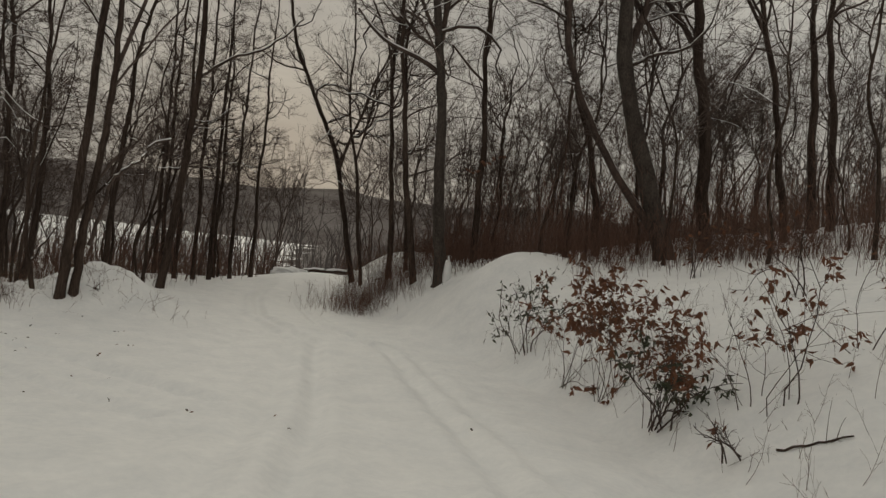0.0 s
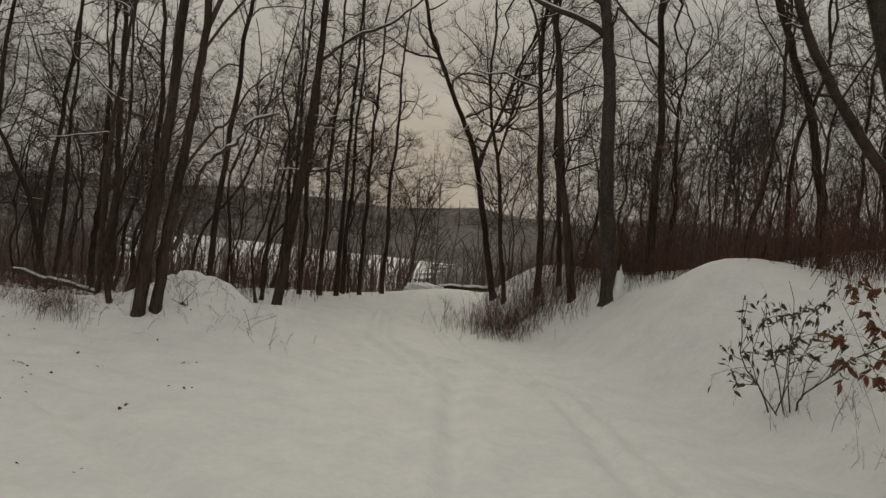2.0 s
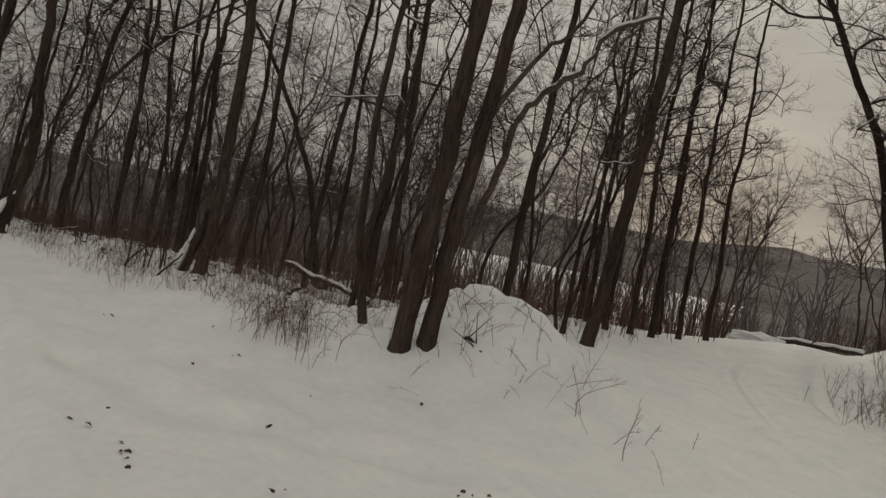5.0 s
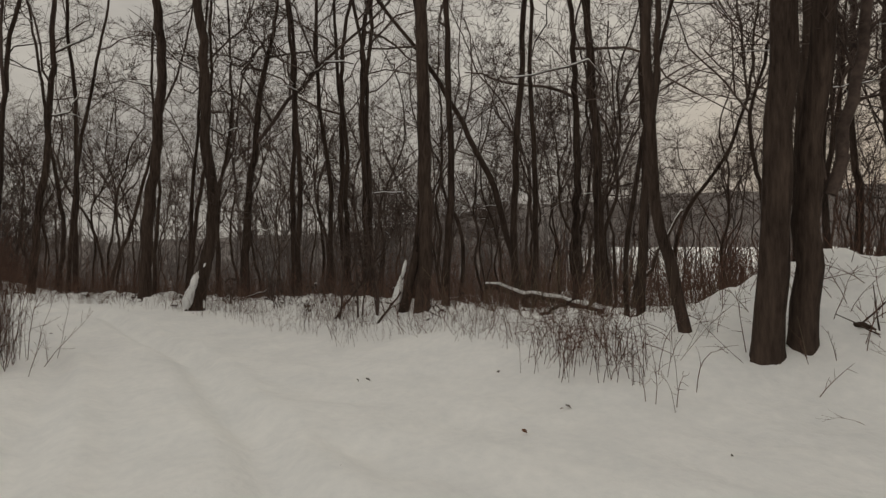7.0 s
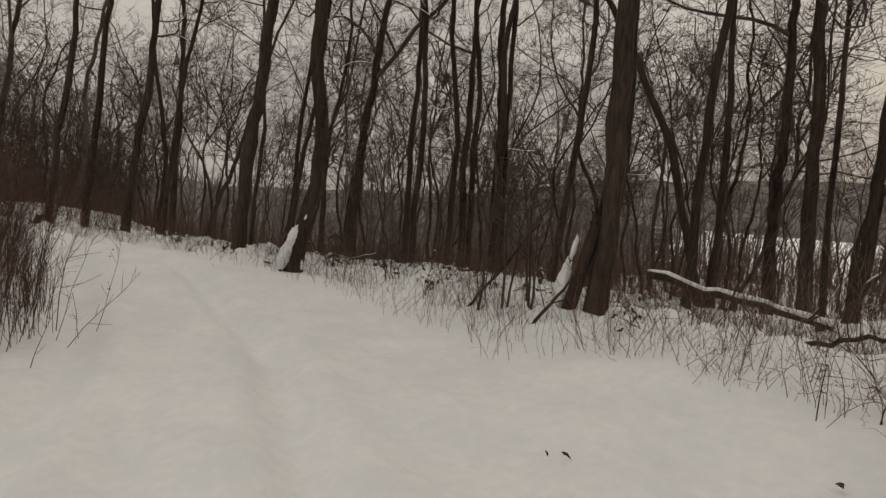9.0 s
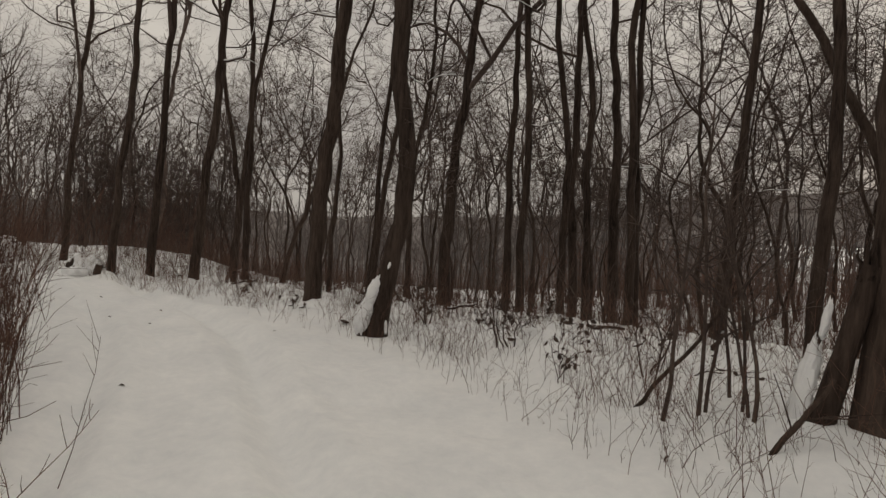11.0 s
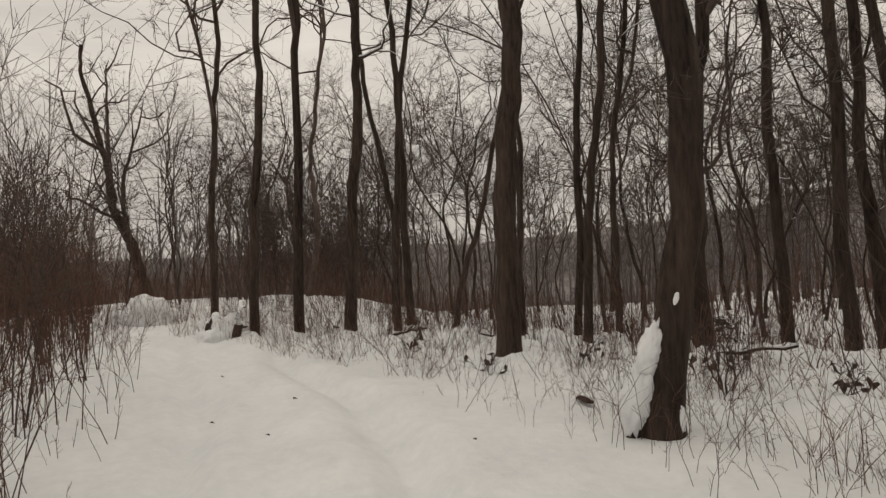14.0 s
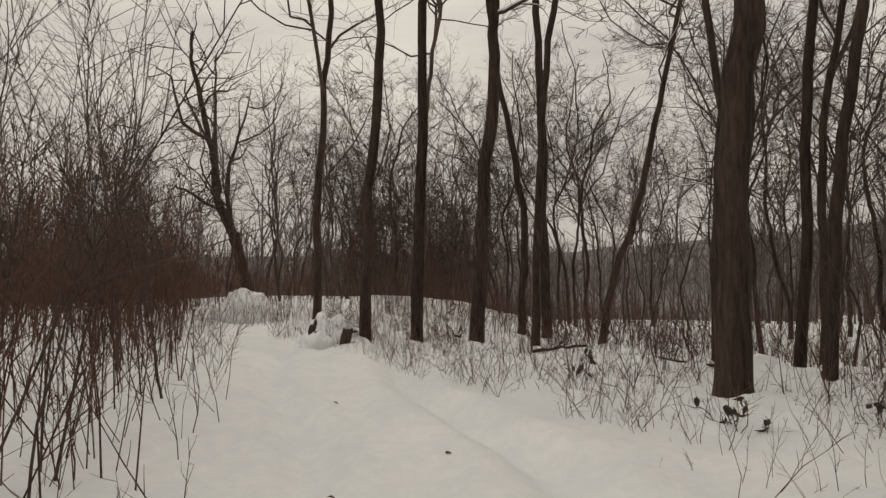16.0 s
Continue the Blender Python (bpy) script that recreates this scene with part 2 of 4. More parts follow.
# ---- builders ----
class Mesh:
    """Gathers tubes and leaves, and links them as one mesh object."""

    def __init__(self):
        self.v, self.f, self.n = [], [], 0

    def tube(self, pts, radii, sides):
        pts = np.asarray(pts, float)
        radii = np.asarray(radii, float)
        d = np.gradient(pts, axis=0)
        d /= np.linalg.norm(d, axis=1, keepdims=True) + 1e-9
        ref = np.array([1.0, 0.3, 0.2]) if abs(d[0][2]) > 0.8 else np.array([0.1, 0.2, 1.0])
        u = np.cross(d, ref)
        u /= np.linalg.norm(u, axis=1, keepdims=True) + 1e-9
        w = np.cross(d, u)
        ang = np.arange(sides) * 2 * math.pi / sides
        ring = pts[:, None] + radii[:, None, None] * (u[:, None] * np.cos(ang)[None, :, None] + w[:, None] * np.sin(ang)[None, :, None])
        m = len(pts)
        self.v.append(ring.reshape(-1, 3))
        a = np.arange((m - 1) * sides).reshape(m - 1, sides) + self.n
        b = np.roll(a, -1, 1)
        self.f.append(np.stack([a, b, b + sides, a + sides], -1).reshape(-1, 4))
        self.n += m * sides

    def tubes(self, lines, radii, sides):
        """Many tubes at once: lines (k, m, 3), radii (k, m)."""
        k, m = lines.shape[:2]
        if not k:
            return
        d = np.gradient(lines, axis=1)
        d /= np.linalg.norm(d, axis=2, keepdims=True) + 1e-9
        ref = np.where(np.abs(d[:, :1, 2:]) > 0.8, np.array([1.0, 0.3, 0.2]), np.array([0.1, 0.2, 1.0]))
        u = np.cross(d, np.broadcast_to(ref, d.shape))
        u /= np.linalg.norm(u, axis=2, keepdims=True) + 1e-9
        w = np.cross(d, u)
        ang = np.arange(sides) * 2 * math.pi / sides
        ring = lines[:, :, None] + radii[:, :, None, None] * (u[:, :, None] * np.cos(ang)[:, None] + w[:, :, None] * np.sin(ang)[:, None])
        self.v.append(ring.reshape(-1, 3))
        a = np.arange(k * m * sides).reshape(k, m, sides) + self.n
        b = np.roll(a, -1, 2)
        self.f.append(np.stack([a[:, :-1], b[:, :-1], b[:, 1:], a[:, 1:]], -1).reshape(-1, 4))
        self.n += k * m * sides

    def link(self, name, mat, parent=None, smooth_shade=True, label=""):
        me = bpy.data.meshes.new(name)
        if self.n:
            v, f = np.concatenate(self.v), np.concatenate(self.f)
            me.vertices.add(len(v))
            me.vertices.foreach_set("co", v.ravel())
            me.loops.add(f.size)
            me.loops.foreach_set("vertex_index", f.ravel())
            me.polygons.add(len(f))
            me.polygons.foreach_set("loop_start", np.arange(0, f.size, 4))
            me.polygons.foreach_set("use_smooth", np.full(len(f), smooth_shade))
            me.update(calc_edges=True)
        me.materials.append(mat)
        ob = new(name, me)
        ob.parent = parent
        if label:
            ob["label"] = label
        return ob


def unit(v):
    return v / (np.linalg.norm(v) + 1e-9)


def wander(rng, start, way, length, steps, bend, rise):
    """A branch's line: it wavers as it grows, and turns upwards by rise."""
    p, d, out = np.array(start, float), unit(np.array(way, float)), [np.array(start, float)]
    for _ in range(steps):
        d = unit(d + rng.normal(0, bend, 3) + np.array([0, 0, rise]))
        p = p + d * length / steps
        out.append(p)
    return np.array(out)


def along(pts, u):
    """Place and direction at a share u of a line."""
    k = min(int(u * (len(pts) - 1)), len(pts) - 2)
    s = u * (len(pts) - 1) - k
    return pts[k] * (1 - s) + pts[k + 1] * s, unit(pts[k + 1] - pts[k])


def side_way(rng, d, spread):
    s = rng.normal(0, 1, 3)
    s = unit(s - d * (s @ d))
    return unit(d * math.cos(spread) + s * math.sin(spread))


def unit_rows(v):
    return v / (np.linalg.norm(v, axis=-1, keepdims=True) + 1e-9)


def wander_rows(rng, start, way, length, steps, bend, rise):
    """Many branch lines at once, each wavering and turning upwards."""
    p, d, out = start, unit_rows(way), [start]
    for _ in range(steps):
        d = unit_rows(d + rng.normal(0, bend, d.shape) + np.array([0, 0, rise]))
        p = p + d * (length / steps)[:, None]
        out.append(p)
    return np.stack(out, 1)


def sprout(rng, lines, count, lo, hi, spread):
    """Starting places, ways and shares for count side shoots on each line."""
    k, m = lines.shape[:2]
    u = rng.uniform(lo, hi, (k, count))
    i = np.minimum((u * (m - 1)).astype(int), m - 2)
    s = (u * (m - 1) - i)[..., None]
    row = np.arange(k)[:, None]
    a, b = lines[row, i], lines[row, i + 1]
    p, d = a * (1 - s) + b * s, unit_rows(b - a)
    side = rng.normal(0, 1, d.shape)
    side = unit_rows(side - d * (side * d).sum(-1, keepdims=True))
    ang = rng.uniform(*spread, (k, count, 1))
    way = d * np.cos(ang) + side * np.sin(ang)
    way[..., 2] = np.where(way[..., 2] < -0.15, -0.5 * way[..., 2], way[..., 2])
    return p.reshape(-1, 3), way.reshape(-1, 3), u.ravel()


def shoots(rng, mesh, snow, stem, r0, length, counts, snowy, level=0, thin=0.0055, crook=0.34):
    """Limbs off a stem, branches off the limbs and twigs off the branches."""
    lines, r, ln = stem[None], np.array([r0]), np.array([length])
    for k, count in enumerate(counts):
        lv = level + k
        p, way, u = sprout(rng, lines, count, 0.1, 0.99, (0.55, 1.4))
        ln = np.repeat(ln, count) * rng.uniform(0.5, 1.15, len(u)) * (1.15 - 0.6 * u)
        r = np.maximum(np.repeat(r, count) * (1 - 0.7 * u) * rng.uniform(0.3, 0.55, len(u)), thin)
        steps = (7, 4, 2)[min(lv, 2)]
        lines = wander_rows(rng, p, way, ln, steps, crook, 0.04)
        mesh.tubes(lines, r[:, None] * np.linspace(1, 0.35, steps + 1), (5, 3, 3)[min(lv, 2)])
        if snowy and lv < 2:
            pick = (way[:, 2] < 0.6) & (rng.random(len(u)) < snowy) & (r > 0.009)
            up = lines[pick][:, :steps] + np.array([0, 0, 1]) * (0.75 * r[pick] + 0.006)[:, None, None]
            snow.tubes(up, (0.6 * r[pick] + 0.006)[:, None] * np.linspace(1, 0.5, steps), 4)
        ln = ln * 0.55


def cap_snow(snow, line, r):
    """A strip of snow lying along the top of a limb."""
    k = max(2, len(line) - 1)
    up = line[:k] + np.array([0, 0, 0.75 * r + 0.008])
    snow.tube(up, np.full(k, 0.62 * r + 0.008) * np.linspace(1, 0.55, k), 5)


def tree(x, y, r=0.12, line=(), tall=15.0, seed=0, crown=0.3, limbs=(10, 6, 9), limb_length=0.3, mat=None, snowy=0.25, kind="bare_tree",
         label="tall bare deciduous tree with dark bark standing in snow", forks=1, extra=(), bow=0.07, wave=1.0, arms=(), soften=2, thin=0.0075):
    """A bare tree: flared trunk along a given line of offsets, limbs, twigs, and snow lying on some limbs."""
    rng = np.random.default_rng(seed + 1000)
    base = Vector((x, y, float(height(x, y)) - 0.2))
    top = tagged(new(kind, None), label, "tree", group="bare trees of the wood")
    top.location = base
    pts = [np.array([0, 0, 0.0])]
    z0 = base.z
    for ox, oy, oz in line:
        pts.append(np.array([ox, oy, oz - z0]))
    lean = unit(pts[-1] - pts[max(len(pts) - 2, 0)]) if len(pts) > 1 else np.array([0.0, 0, 1])
    lean = unit(lean * np.array([0.6, 0.6, 1]))
    while pts[-1][2] < tall:
        lean = unit(lean + np.array([*rng.normal(0, bow, 2), 0.09]))
        pts.append(pts[-1] + lean * tall / 11)
    pts = np.array(pts)
    # rounded line through the given places
    s = np.concatenate([[0], np.cumsum(np.linalg.norm(np.diff(pts, axis=0), axis=1))])
    q = np.concatenate([[0, 0.12, 0.3, 0.6], np.linspace(1.0, s[-1], 44 if r > 0.1 else 30)])
    stem = np.stack([np.interp(q, s, pts[:, a]) for a in range(3)], 1)
    for _ in range(soften):
        stem[1:-1] = (stem[:-2] + 2 * stem[1:-1] + stem[2:]) / 4
    stem[4:, :2] += rng.normal(0, min(0.2 * r, 0.02), (len(stem) - 4, 2))
    ph = rng.uniform(0, 6.28, 4)
    ramp_up = np.clip(q / 3.0, 0, 1)
    for a in range(2):
        stem[:, a] += ramp_up * (0.025 + 0.2 * r) * (np.sin(q * 0.9 + ph[a]) + 0.4 * np.sin(q * 2.1 + ph[a + 2])) * wave
    share = q / s[-1]
    rad = r * (1 - 0.78 * share ** 0.9) * (1 + 0.45 * np.exp(-q / 0.14))
    rad[4:] *= 1 + rng.normal(0, 0.03, len(rad) - 4)
    body, crown_mesh, snow = Mesh(), Mesh(), Mesh()
    body.tube(stem, np.maximum(rad, 0.012), 18 if r > 0.1 else 8)
    if r > 0.1:
        # furrowed, uneven girth
        ring = body.v[0].reshape(len(stem), 18, 3)
        swell = 1 + rng.normal(0, 0.035, 18)[None, :, None] + rng.normal(0, 0.025, (len(stem), 18, 1))
        body.v[0] = (stem[:, None] + (ring - stem[:, None]) * swell).reshape(-1, 3)
    body.link("trunk", mat or BARK, top)
    start = int(np.searchsorted(share, crown))
    upper = stem[max(start, 1):]
    stems = [upper]
    for _ in range(forks - 1):
        p, d = along(upper, rng.uniform(0.0, 0.3))
        way = side_way(rng, d, rng.uniform(0.3, 0.5))
        arm = wander(rng, p, way, tall * (1 - crown) * 0.85, 9, 0.2, 0.1)
        rr = r * (1 - 0.7 * crown) * 0.6
        crown_mesh.tube(arm, np.linspace(rr, 0.02, 10), 7)
        stems.append(arm)
    for arm in stems:
        shoots(rng, crown_mesh, snow, arm, r * (1 - 0.6 * crown), tall * limb_length, limbs, snowy, thin=thin)
    for u, way, ln, rr in extra:
        p, _ = along(stem, u)
        arm = wander(rng, p, way, ln, 9, 0.3, 0.1)
        crown_mesh.tube(arm, np.linspace(rr, rr * 0.3, 10), 7)
        cap_snow(snow, arm, rr)
        shoots(rng, crown_mesh, snow, arm, rr, ln * 0.4, (7, 5), snowy, 1)
    for rr, *places in arms:
        arm = np.array(places, float) - np.array([0, 0, z0])
        w = np.linspace(0, len(arm) - 1, 3 * len(arm))
        arm = np.stack([np.interp(w, np.arange(len(arm)), arm[:, a]) for a in range(3)], 1)
        arm[1:-1] = (arm[:-2] + 2 * arm[1:-1] + arm[2:]) / 4
        arm[1:] += rng.normal(0, 0.02, (len(arm) - 1, 3))
        crown_mesh.tube(arm, np.linspace(rr, rr * 0.35, len(arm)), 7)
        if rr > 0.05:
            cap_snow(snow, arm, rr * 0.8)
        shoots(rng, crown_mesh, snow, arm, rr, 1.3, (9, 6, 5), snowy, 1)
    crown_mesh.link("crown", TWIG, top)
    if snow.n:
        tagged(snow.link("snow_cap", SNOW_CAP, top, label="white snow lying on the limbs"), kind="stuff")
    return top


def turned(v):
    """A vector of the clearing's axes in the world, at the world's size."""
    c, s = math.cos(EAST_TURN), math.sin(EAST_TURN)
    return EAST_SIZE * (c * v[0] - s * v[1]), EAST_SIZE * (s * v[0] + c * v[1]), EAST_SIZE * v[2]


def east_tree(x, y, r=0.12, line=(), tall=15.0, seed=0, arms=(), **rest):
    """A tree placed on the clearing's axes."""
    arms = tuple((rr * EAST_SIZE, *(turned(p) for p in places)) for rr, *places in arms)
    return tree(*east(x, y), r * EAST_SIZE, tuple(turned(p) for p in line), tall * EAST_SIZE, seed, arms=arms, **rest)


# ---- trees beside the clearing and the track ----
tree(-17.7, 18.3, 0.095, ((0.21, -0.11, 3.7), (0.52, -0.16, 6.9)), 16, 1)
tree(-18.0, 19.0, 0.1, ((-0.42, -0.85, 3.3), (-1.1, -2.2, 6.0), (-1.9, -3.6, 8.0)), 10, 2, wave=0.3, crown=0.7, limbs=(5, 4, 3), label="slim leaning bare tree among taller trunks")
tree(-17.3, 20.8, 0.142, ((-0.05, -0.3, 4.6), (-0.1, -0.58, 8.5)), 17, 3)
east_tree(-7.95, 13.37, 0.105, ((0.12, -0.06, 2.1), (0.26, -0.18, 5.3)), 15, 4, crown=0.35)
east_tree(-7.8, 13.6, 0.095, ((0.09, -0.03, 2.11), (0.31, -0.05, 4.23)), 13, 5, crown=0.2, forks=2, wave=0.4,
     arms=((0.045, (0.16, 0.07, 1.46), (0.27, 0.19, 2.18), (0.34, 0.24, 2.70), (0.39, 0.27, 2.98), (0.65, 0.36, 3.28), (0.92, 0.44, 3.47), (0.97, 0.47, 3.74), (1.17, 0.51, 3.94), (1.53, 0.58, 4.08)),
           (0.03, (0.20, 0.00, 2.84), (0.51, 0.15, 3.57), (0.80, 0.22, 3.72), (1.09, 0.15, 4.30), (1.61, 0.07, 4.67))))
east_tree(-9.1, 17.2, 0.08, ((0.1, -0.09, 3.2), (0.24, -0.14, 5.2)), 13, 6)
east_tree(-9.0, 20.6, 0.145, ((0.38, -0.08, 4.2), (0.55, -0.25, 8.4)), 16, 7, crown=0.5, wave=0.4, arms=((0.055, (0.5, -0.15, 7.1), (1.0, -0.2, 7.5), (1.66, -0.21, 7.93), (2.54, -0.22, 8.2), (3.22, -0.23, 8.84), (3.7, -0.25, 9.4)),))
for i, (x, y) in enumerate(((-10.9, 26.3), (-10.4, 27.0), (-10.1, 28.0), (-9.9, 30.2), (-12.6, 28.2), (-10.9, 30.8), (-11.8, 27.0), (-9.6, 32.5))):
    east_tree(x, y, 0.1, ((-0.1, -0.2, 5.0), (-0.05, -0.5, 10.0)), 15, 10 + i, crown=0.22, limbs=(20, 8, 9), limb_length=0.15)
east_tree(-4.0, 29.4, 0.138, ((-1.2, -0.9, 6.3), (-3.4, -2.3, 11.0)), 17, 21, crown=0.16, limb_length=0.19, limbs=(22, 8, 8), wave=0.4, forks=2)
east_tree(-3.4, 27.8, 0.09, ((-0.5, -0.5, 4.4), (-1.1, -1.0, 7.7)), 14, 22, crown=0.14, limbs=(18, 8, 9), forks=2)
east_tree(-2.1, 26.0, 0.12, ((-0.25, -0.3, 5.0), (-0.7, -0.8, 8.7)), 16, 23, forks=2, limbs=(14, 8, 10))
east_tree(-1.4, 25.8, 0.095, ((-0.4, -0.4, 5.0), (-0.8, -0.8, 8.6)), 15, 24, crown=0.14, limbs=(18, 8, 9))
east_tree(0.0, 20.6, 0.2, ((-0.36, -0.2, 4.4), (-0.61, -0.36, 7.5)), 18, 25, crown=0.3, mat=PALE_BARK, snowy=0.5, forks=2, limbs=(12, 8, 10), wave=0.3,
     arms=((0.1, (-0.5, -0.2, 7.3), (-0.8, -0.22, 8.2), (-1.5, -0.24, 8.5), (-2.28, -0.25, 8.8), (-3.0, -0.3, 9.2), (-3.6, -0.3, 9.9)),), label="large smooth-barked tree with a snow-laden fork beside the track")
east_tree(-0.9, 22.4, 0.12, ((-0.5, -0.24, 3.9), (-1.1, -0.5, 7.9)), 15, 26, limbs=(14, 8, 10))
east_tree(1.1, 22.7, 0.134, ((-0.06, -0.12, 5.6), (-0.3, -0.27, 8.6)), 16, 27, limbs=(13, 8, 10))
east_tree(6.5, 18.7, 0.3, ((0.0, -0.04, 2.9), (-0.64, -0.1, 4.6), (-1.37, -0.17, 6.7), (-1.84, -0.24, 8.6), (-1.95, -0.29, 10.3)), 18, 28, crown=0.3, limbs=(12, 8, 10), wave=0.2,
     arms=((0.14, (-0.3, -0.06, 3.5), (-1.5, -0.11, 4.83), (-2.31, -0.15, 6.07), (-3.15, -0.21, 7.65), (-3.57, -0.26, 9.11), (-3.6, -0.28, 10.6), (-4.0, -0.2, 12.5)), (0.06, (-1.8, -0.24, 8.2), (-1.1, -0.4, 8.7), (-0.3, -0.6, 8.8), (0.4, -0.7, 9.5), (0.7, -0.8, 10.8))), mat=PALE_BARK, snowy=0.5, forks=2,
     label="large leaning smooth-barked tree on the snowy bank")
east_tree(8.5, 20.7, 0.22, ((-0.6, -0.15, 7.8), (-1.1, -0.26, 11.3)), 18, 29, limbs=(13, 8, 10), crown=0.3, forks=3, snowy=0.4)
east_tree(5.2, 21.7, 0.13, ((-0.6, -0.12, 6.8), (-1.8, -0.2, 9.7), (-1.9, -0.26, 10.9)), 15, 30, limbs=(13, 8, 10), snowy=0.4)
east_tree(11.5, 21.6, 0.135, ((-0.7, -0.13, 8.3), (-1.6, -0.25, 11.9)), 17, 31, limbs=(13, 8, 10), forks=2)
east_tree(13.5, 23.6, 0.168, ((-0.4, -0.14, 9.0), (-0.8, -0.27, 13.0)), 18, 32, limbs=(13, 8, 10))
east_tree(15.4, 25.6, 0.17, ((-0.4, -0.14, 9.7), (-1.0, -0.28, 14.0)), 18, 33, limbs=(13, 8, 10))
tree(-14.5, 14.2, 0.125, ((0.02, 0.05, 1.7), (0.02, 0.06, 2.7), (-0.02, -0.02, 4.0), (-0.05, -0.05, 5.4)), 19, 40, crown=0.3, wave=0.12)
tree(-18.1, 19.2, 0.085, ((0.0, 0.0, 3.4), (-0.05, -0.1, 7.3)), 14, 42)
tree(-17.8, 20.4, 0.117, ((-0.1, -0.09, 3.4), (-0.1, -0.1, 6.8)), 15, 43)
tree(-15.4, 18.9, 0.06, ((-0.05, -0.06, 3.0), (-0.1, -0.15, 5.0)), 12, 44)
tree(-16.9, 21.5, 0.134, ((0.1, 0.2, 3.3), (0.1, 0.13, 7.2)), 16, 45)
tree(-10.9, 15.4, 0.055, ((0.06, 0.06, 2.2), (0.09, 0.1, 3.2)), 11, 46)
tree(-9.8, 15.0, 0.07, ((-0.15, -0.33, 1.9), (-0.18, -0.43, 3.6)), 11, 47)
tree(-12.1, 16.4, 0.045, ((-0.05, -0.02, 1.4), (-0.02, 0.11, 2.0)), 9, 48)
tree(-24.0, 17.3, 0.12, ((-0.1, -0.1, 3.0), (-0.3, -0.3, 6.6)), 17, 50)
tree(-25.5, 17.0, 0.12, ((-0.1, -0.1, 3.0), (-0.3, -0.2, 7.0)), 16, 51)
tree(-24.7, 15.0, 0.095, ((-0.1, 0.0, 2.8), (-0.2, 0.0, 5.9)), 15, 52)
tree(-23.5, 13.3, 0.125, ((-0.05, -0.05, 1.8), (-0.05, 0.0, 2.5)), 12, 53, crown=0.3, forks=2)
tree(-17.1, 16.1, 0.092, ((0.02, 0.05, 2.5), (-0.05, 0.1, 5.0)), 15, 54)
tree(-19.0, 16.2, 0.082, ((0.0, 0.25, 2.8), (-0.02, 0.36, 5.2)), 13, 55)
tree(-20.5, 15.7, 0.08, ((-0.07, -0.06, 2.9), (-0.13, -0.12, 5.6)), 15, 56)
tree(-20.75, 15.95, 0.07, ((-0.0, -0.1, 2.9), (0.0, -0.2, 5.6)), 15, 57)
tree(-23.3, 16.3, 0.088, ((-0.08, -0.11, 3.2), (-0.1, -0.06, 4.3), (-0.2, -0.4, 6.6)), 15, 58)
tree(-22.1, 14.4, 0.083, ((-0.06, 0.0, 2.9), (-0.15, -0.16, 6.0)), 14, 60)
tree(-23.17, 10.69, 0.155, ((0.12, 0.15, 3.4), (0.2, 0.25, 5.5)), 18, 61, crown=0.32, label="thick straight bare oak trunk beside the snowy track")
tree(-19.5, 11.44, 0.138, ((0.0, 0.04, 0.5), (0.0, 0.08, 0.85), (0.0, 0.14, 1.17), (0.0, 0.22, 1.47), (0.0, 0.33, 1.8), (0.0, 0.35, 2.0), (0.0, 0.32, 2.31), (0.01, 0.31, 2.64), (0.02, 0.23, 3.0), (0.06, 0.09, 4.05)), 16, 62,
     crown=0.28, wave=0.15, soften=1, arms=((0.02, (0.0, 0.35, 2.0), (0.03, 0.47, 2.1), (0.05, 0.53, 2.4), (0.1, 0.7, 2.7)),),
     label="crooked oak trunk with snow packed against its base")
tree(-27.6, 7.95, 0.125, ((0.12, 0.3, 4.2), (0.2, 0.5, 6.6)), 15, 63, crown=0.3, extra=((0.47, (-0.2, 1.0, 0.25), 2.4, 0.035), (0.36, (-0.1, 1.0, 0.1), 1.8, 0.03)))
tree(-27.0, 6.25, 0.095, ((0.1, 0.2, 3.8), (0.18, 0.4, 6.4)), 15, 64, forks=2)
tree(-31.0, 4.0, 0.1, ((0.1, 0.2, 4.4), (0.2, 0.45, 7.6)), 15, 65, forks=2)
tree(-27.2, 7.05, 0.1, ((0.1, 0.1, 3.4), (0.18, 0.3, 6.2)), 15, 66, forks=2)
tree(-27.4, 8.9, 0.075, ((0.1, 0.1, 2.5), (0.15, 0.3, 4.4)), 13, 67)
tree(-24.2, 11.9, 0.071, ((0.05, 0.15, 2.3), (0.1, 0.3, 3.8)), 13, 68)
tree(-25.0, 11.9, 0.066, ((0.02, 0.18, 1.9), (0.07, 0.14, 3.3)), 13, 69, forks=2)
tree(-25.3, 11.1, 0.061, ((0.04, 0.05, 1.9), (0.09, 0.05, 3.4)), 13, 70)
tree(-27.6, 13.2, 0.076, ((0.05, 0.04, 2.0), (0.07, 0.0, 2.6)), 12, 71, crown=0.25, forks=2)
tree(-23.2, 15.7, 0.085, ((0.08, -0.14, 2.4), (0.15, -0.21, 4.1), (0.19, -0.48, 5.7)), 15, 74)
tree(-28.4, 9.1, 0.095, ((0.06, 0.0, 2.1), (0.1, 0.0, 3.7)), 14, 75)
tree(-28.6, 10.0, 0.075, ((-0.01, 0.23, 1.1), (-0.03, 0.63, 2.3)), 12, 76)
tree(-30.2, 8.6, 0.086, ((0.05, 0.11, 2.3), (0.16, -0.21, 4.5)), 13, 77)
tree(-41.5, -2.5, 0.24, ((0.17, -0.62, 2.7), (0.33, -1.38, 4.3), (0.43, -1.55, 6.2)), 10, 78, crown=0.3, forks=3, limbs=(7, 5, 6), limb_length=0.42, bow=0.16, label="gnarled bare tree with crooked limbs at the bend")

# ---- background wood ----
RNG = np.random.default_rng(7)


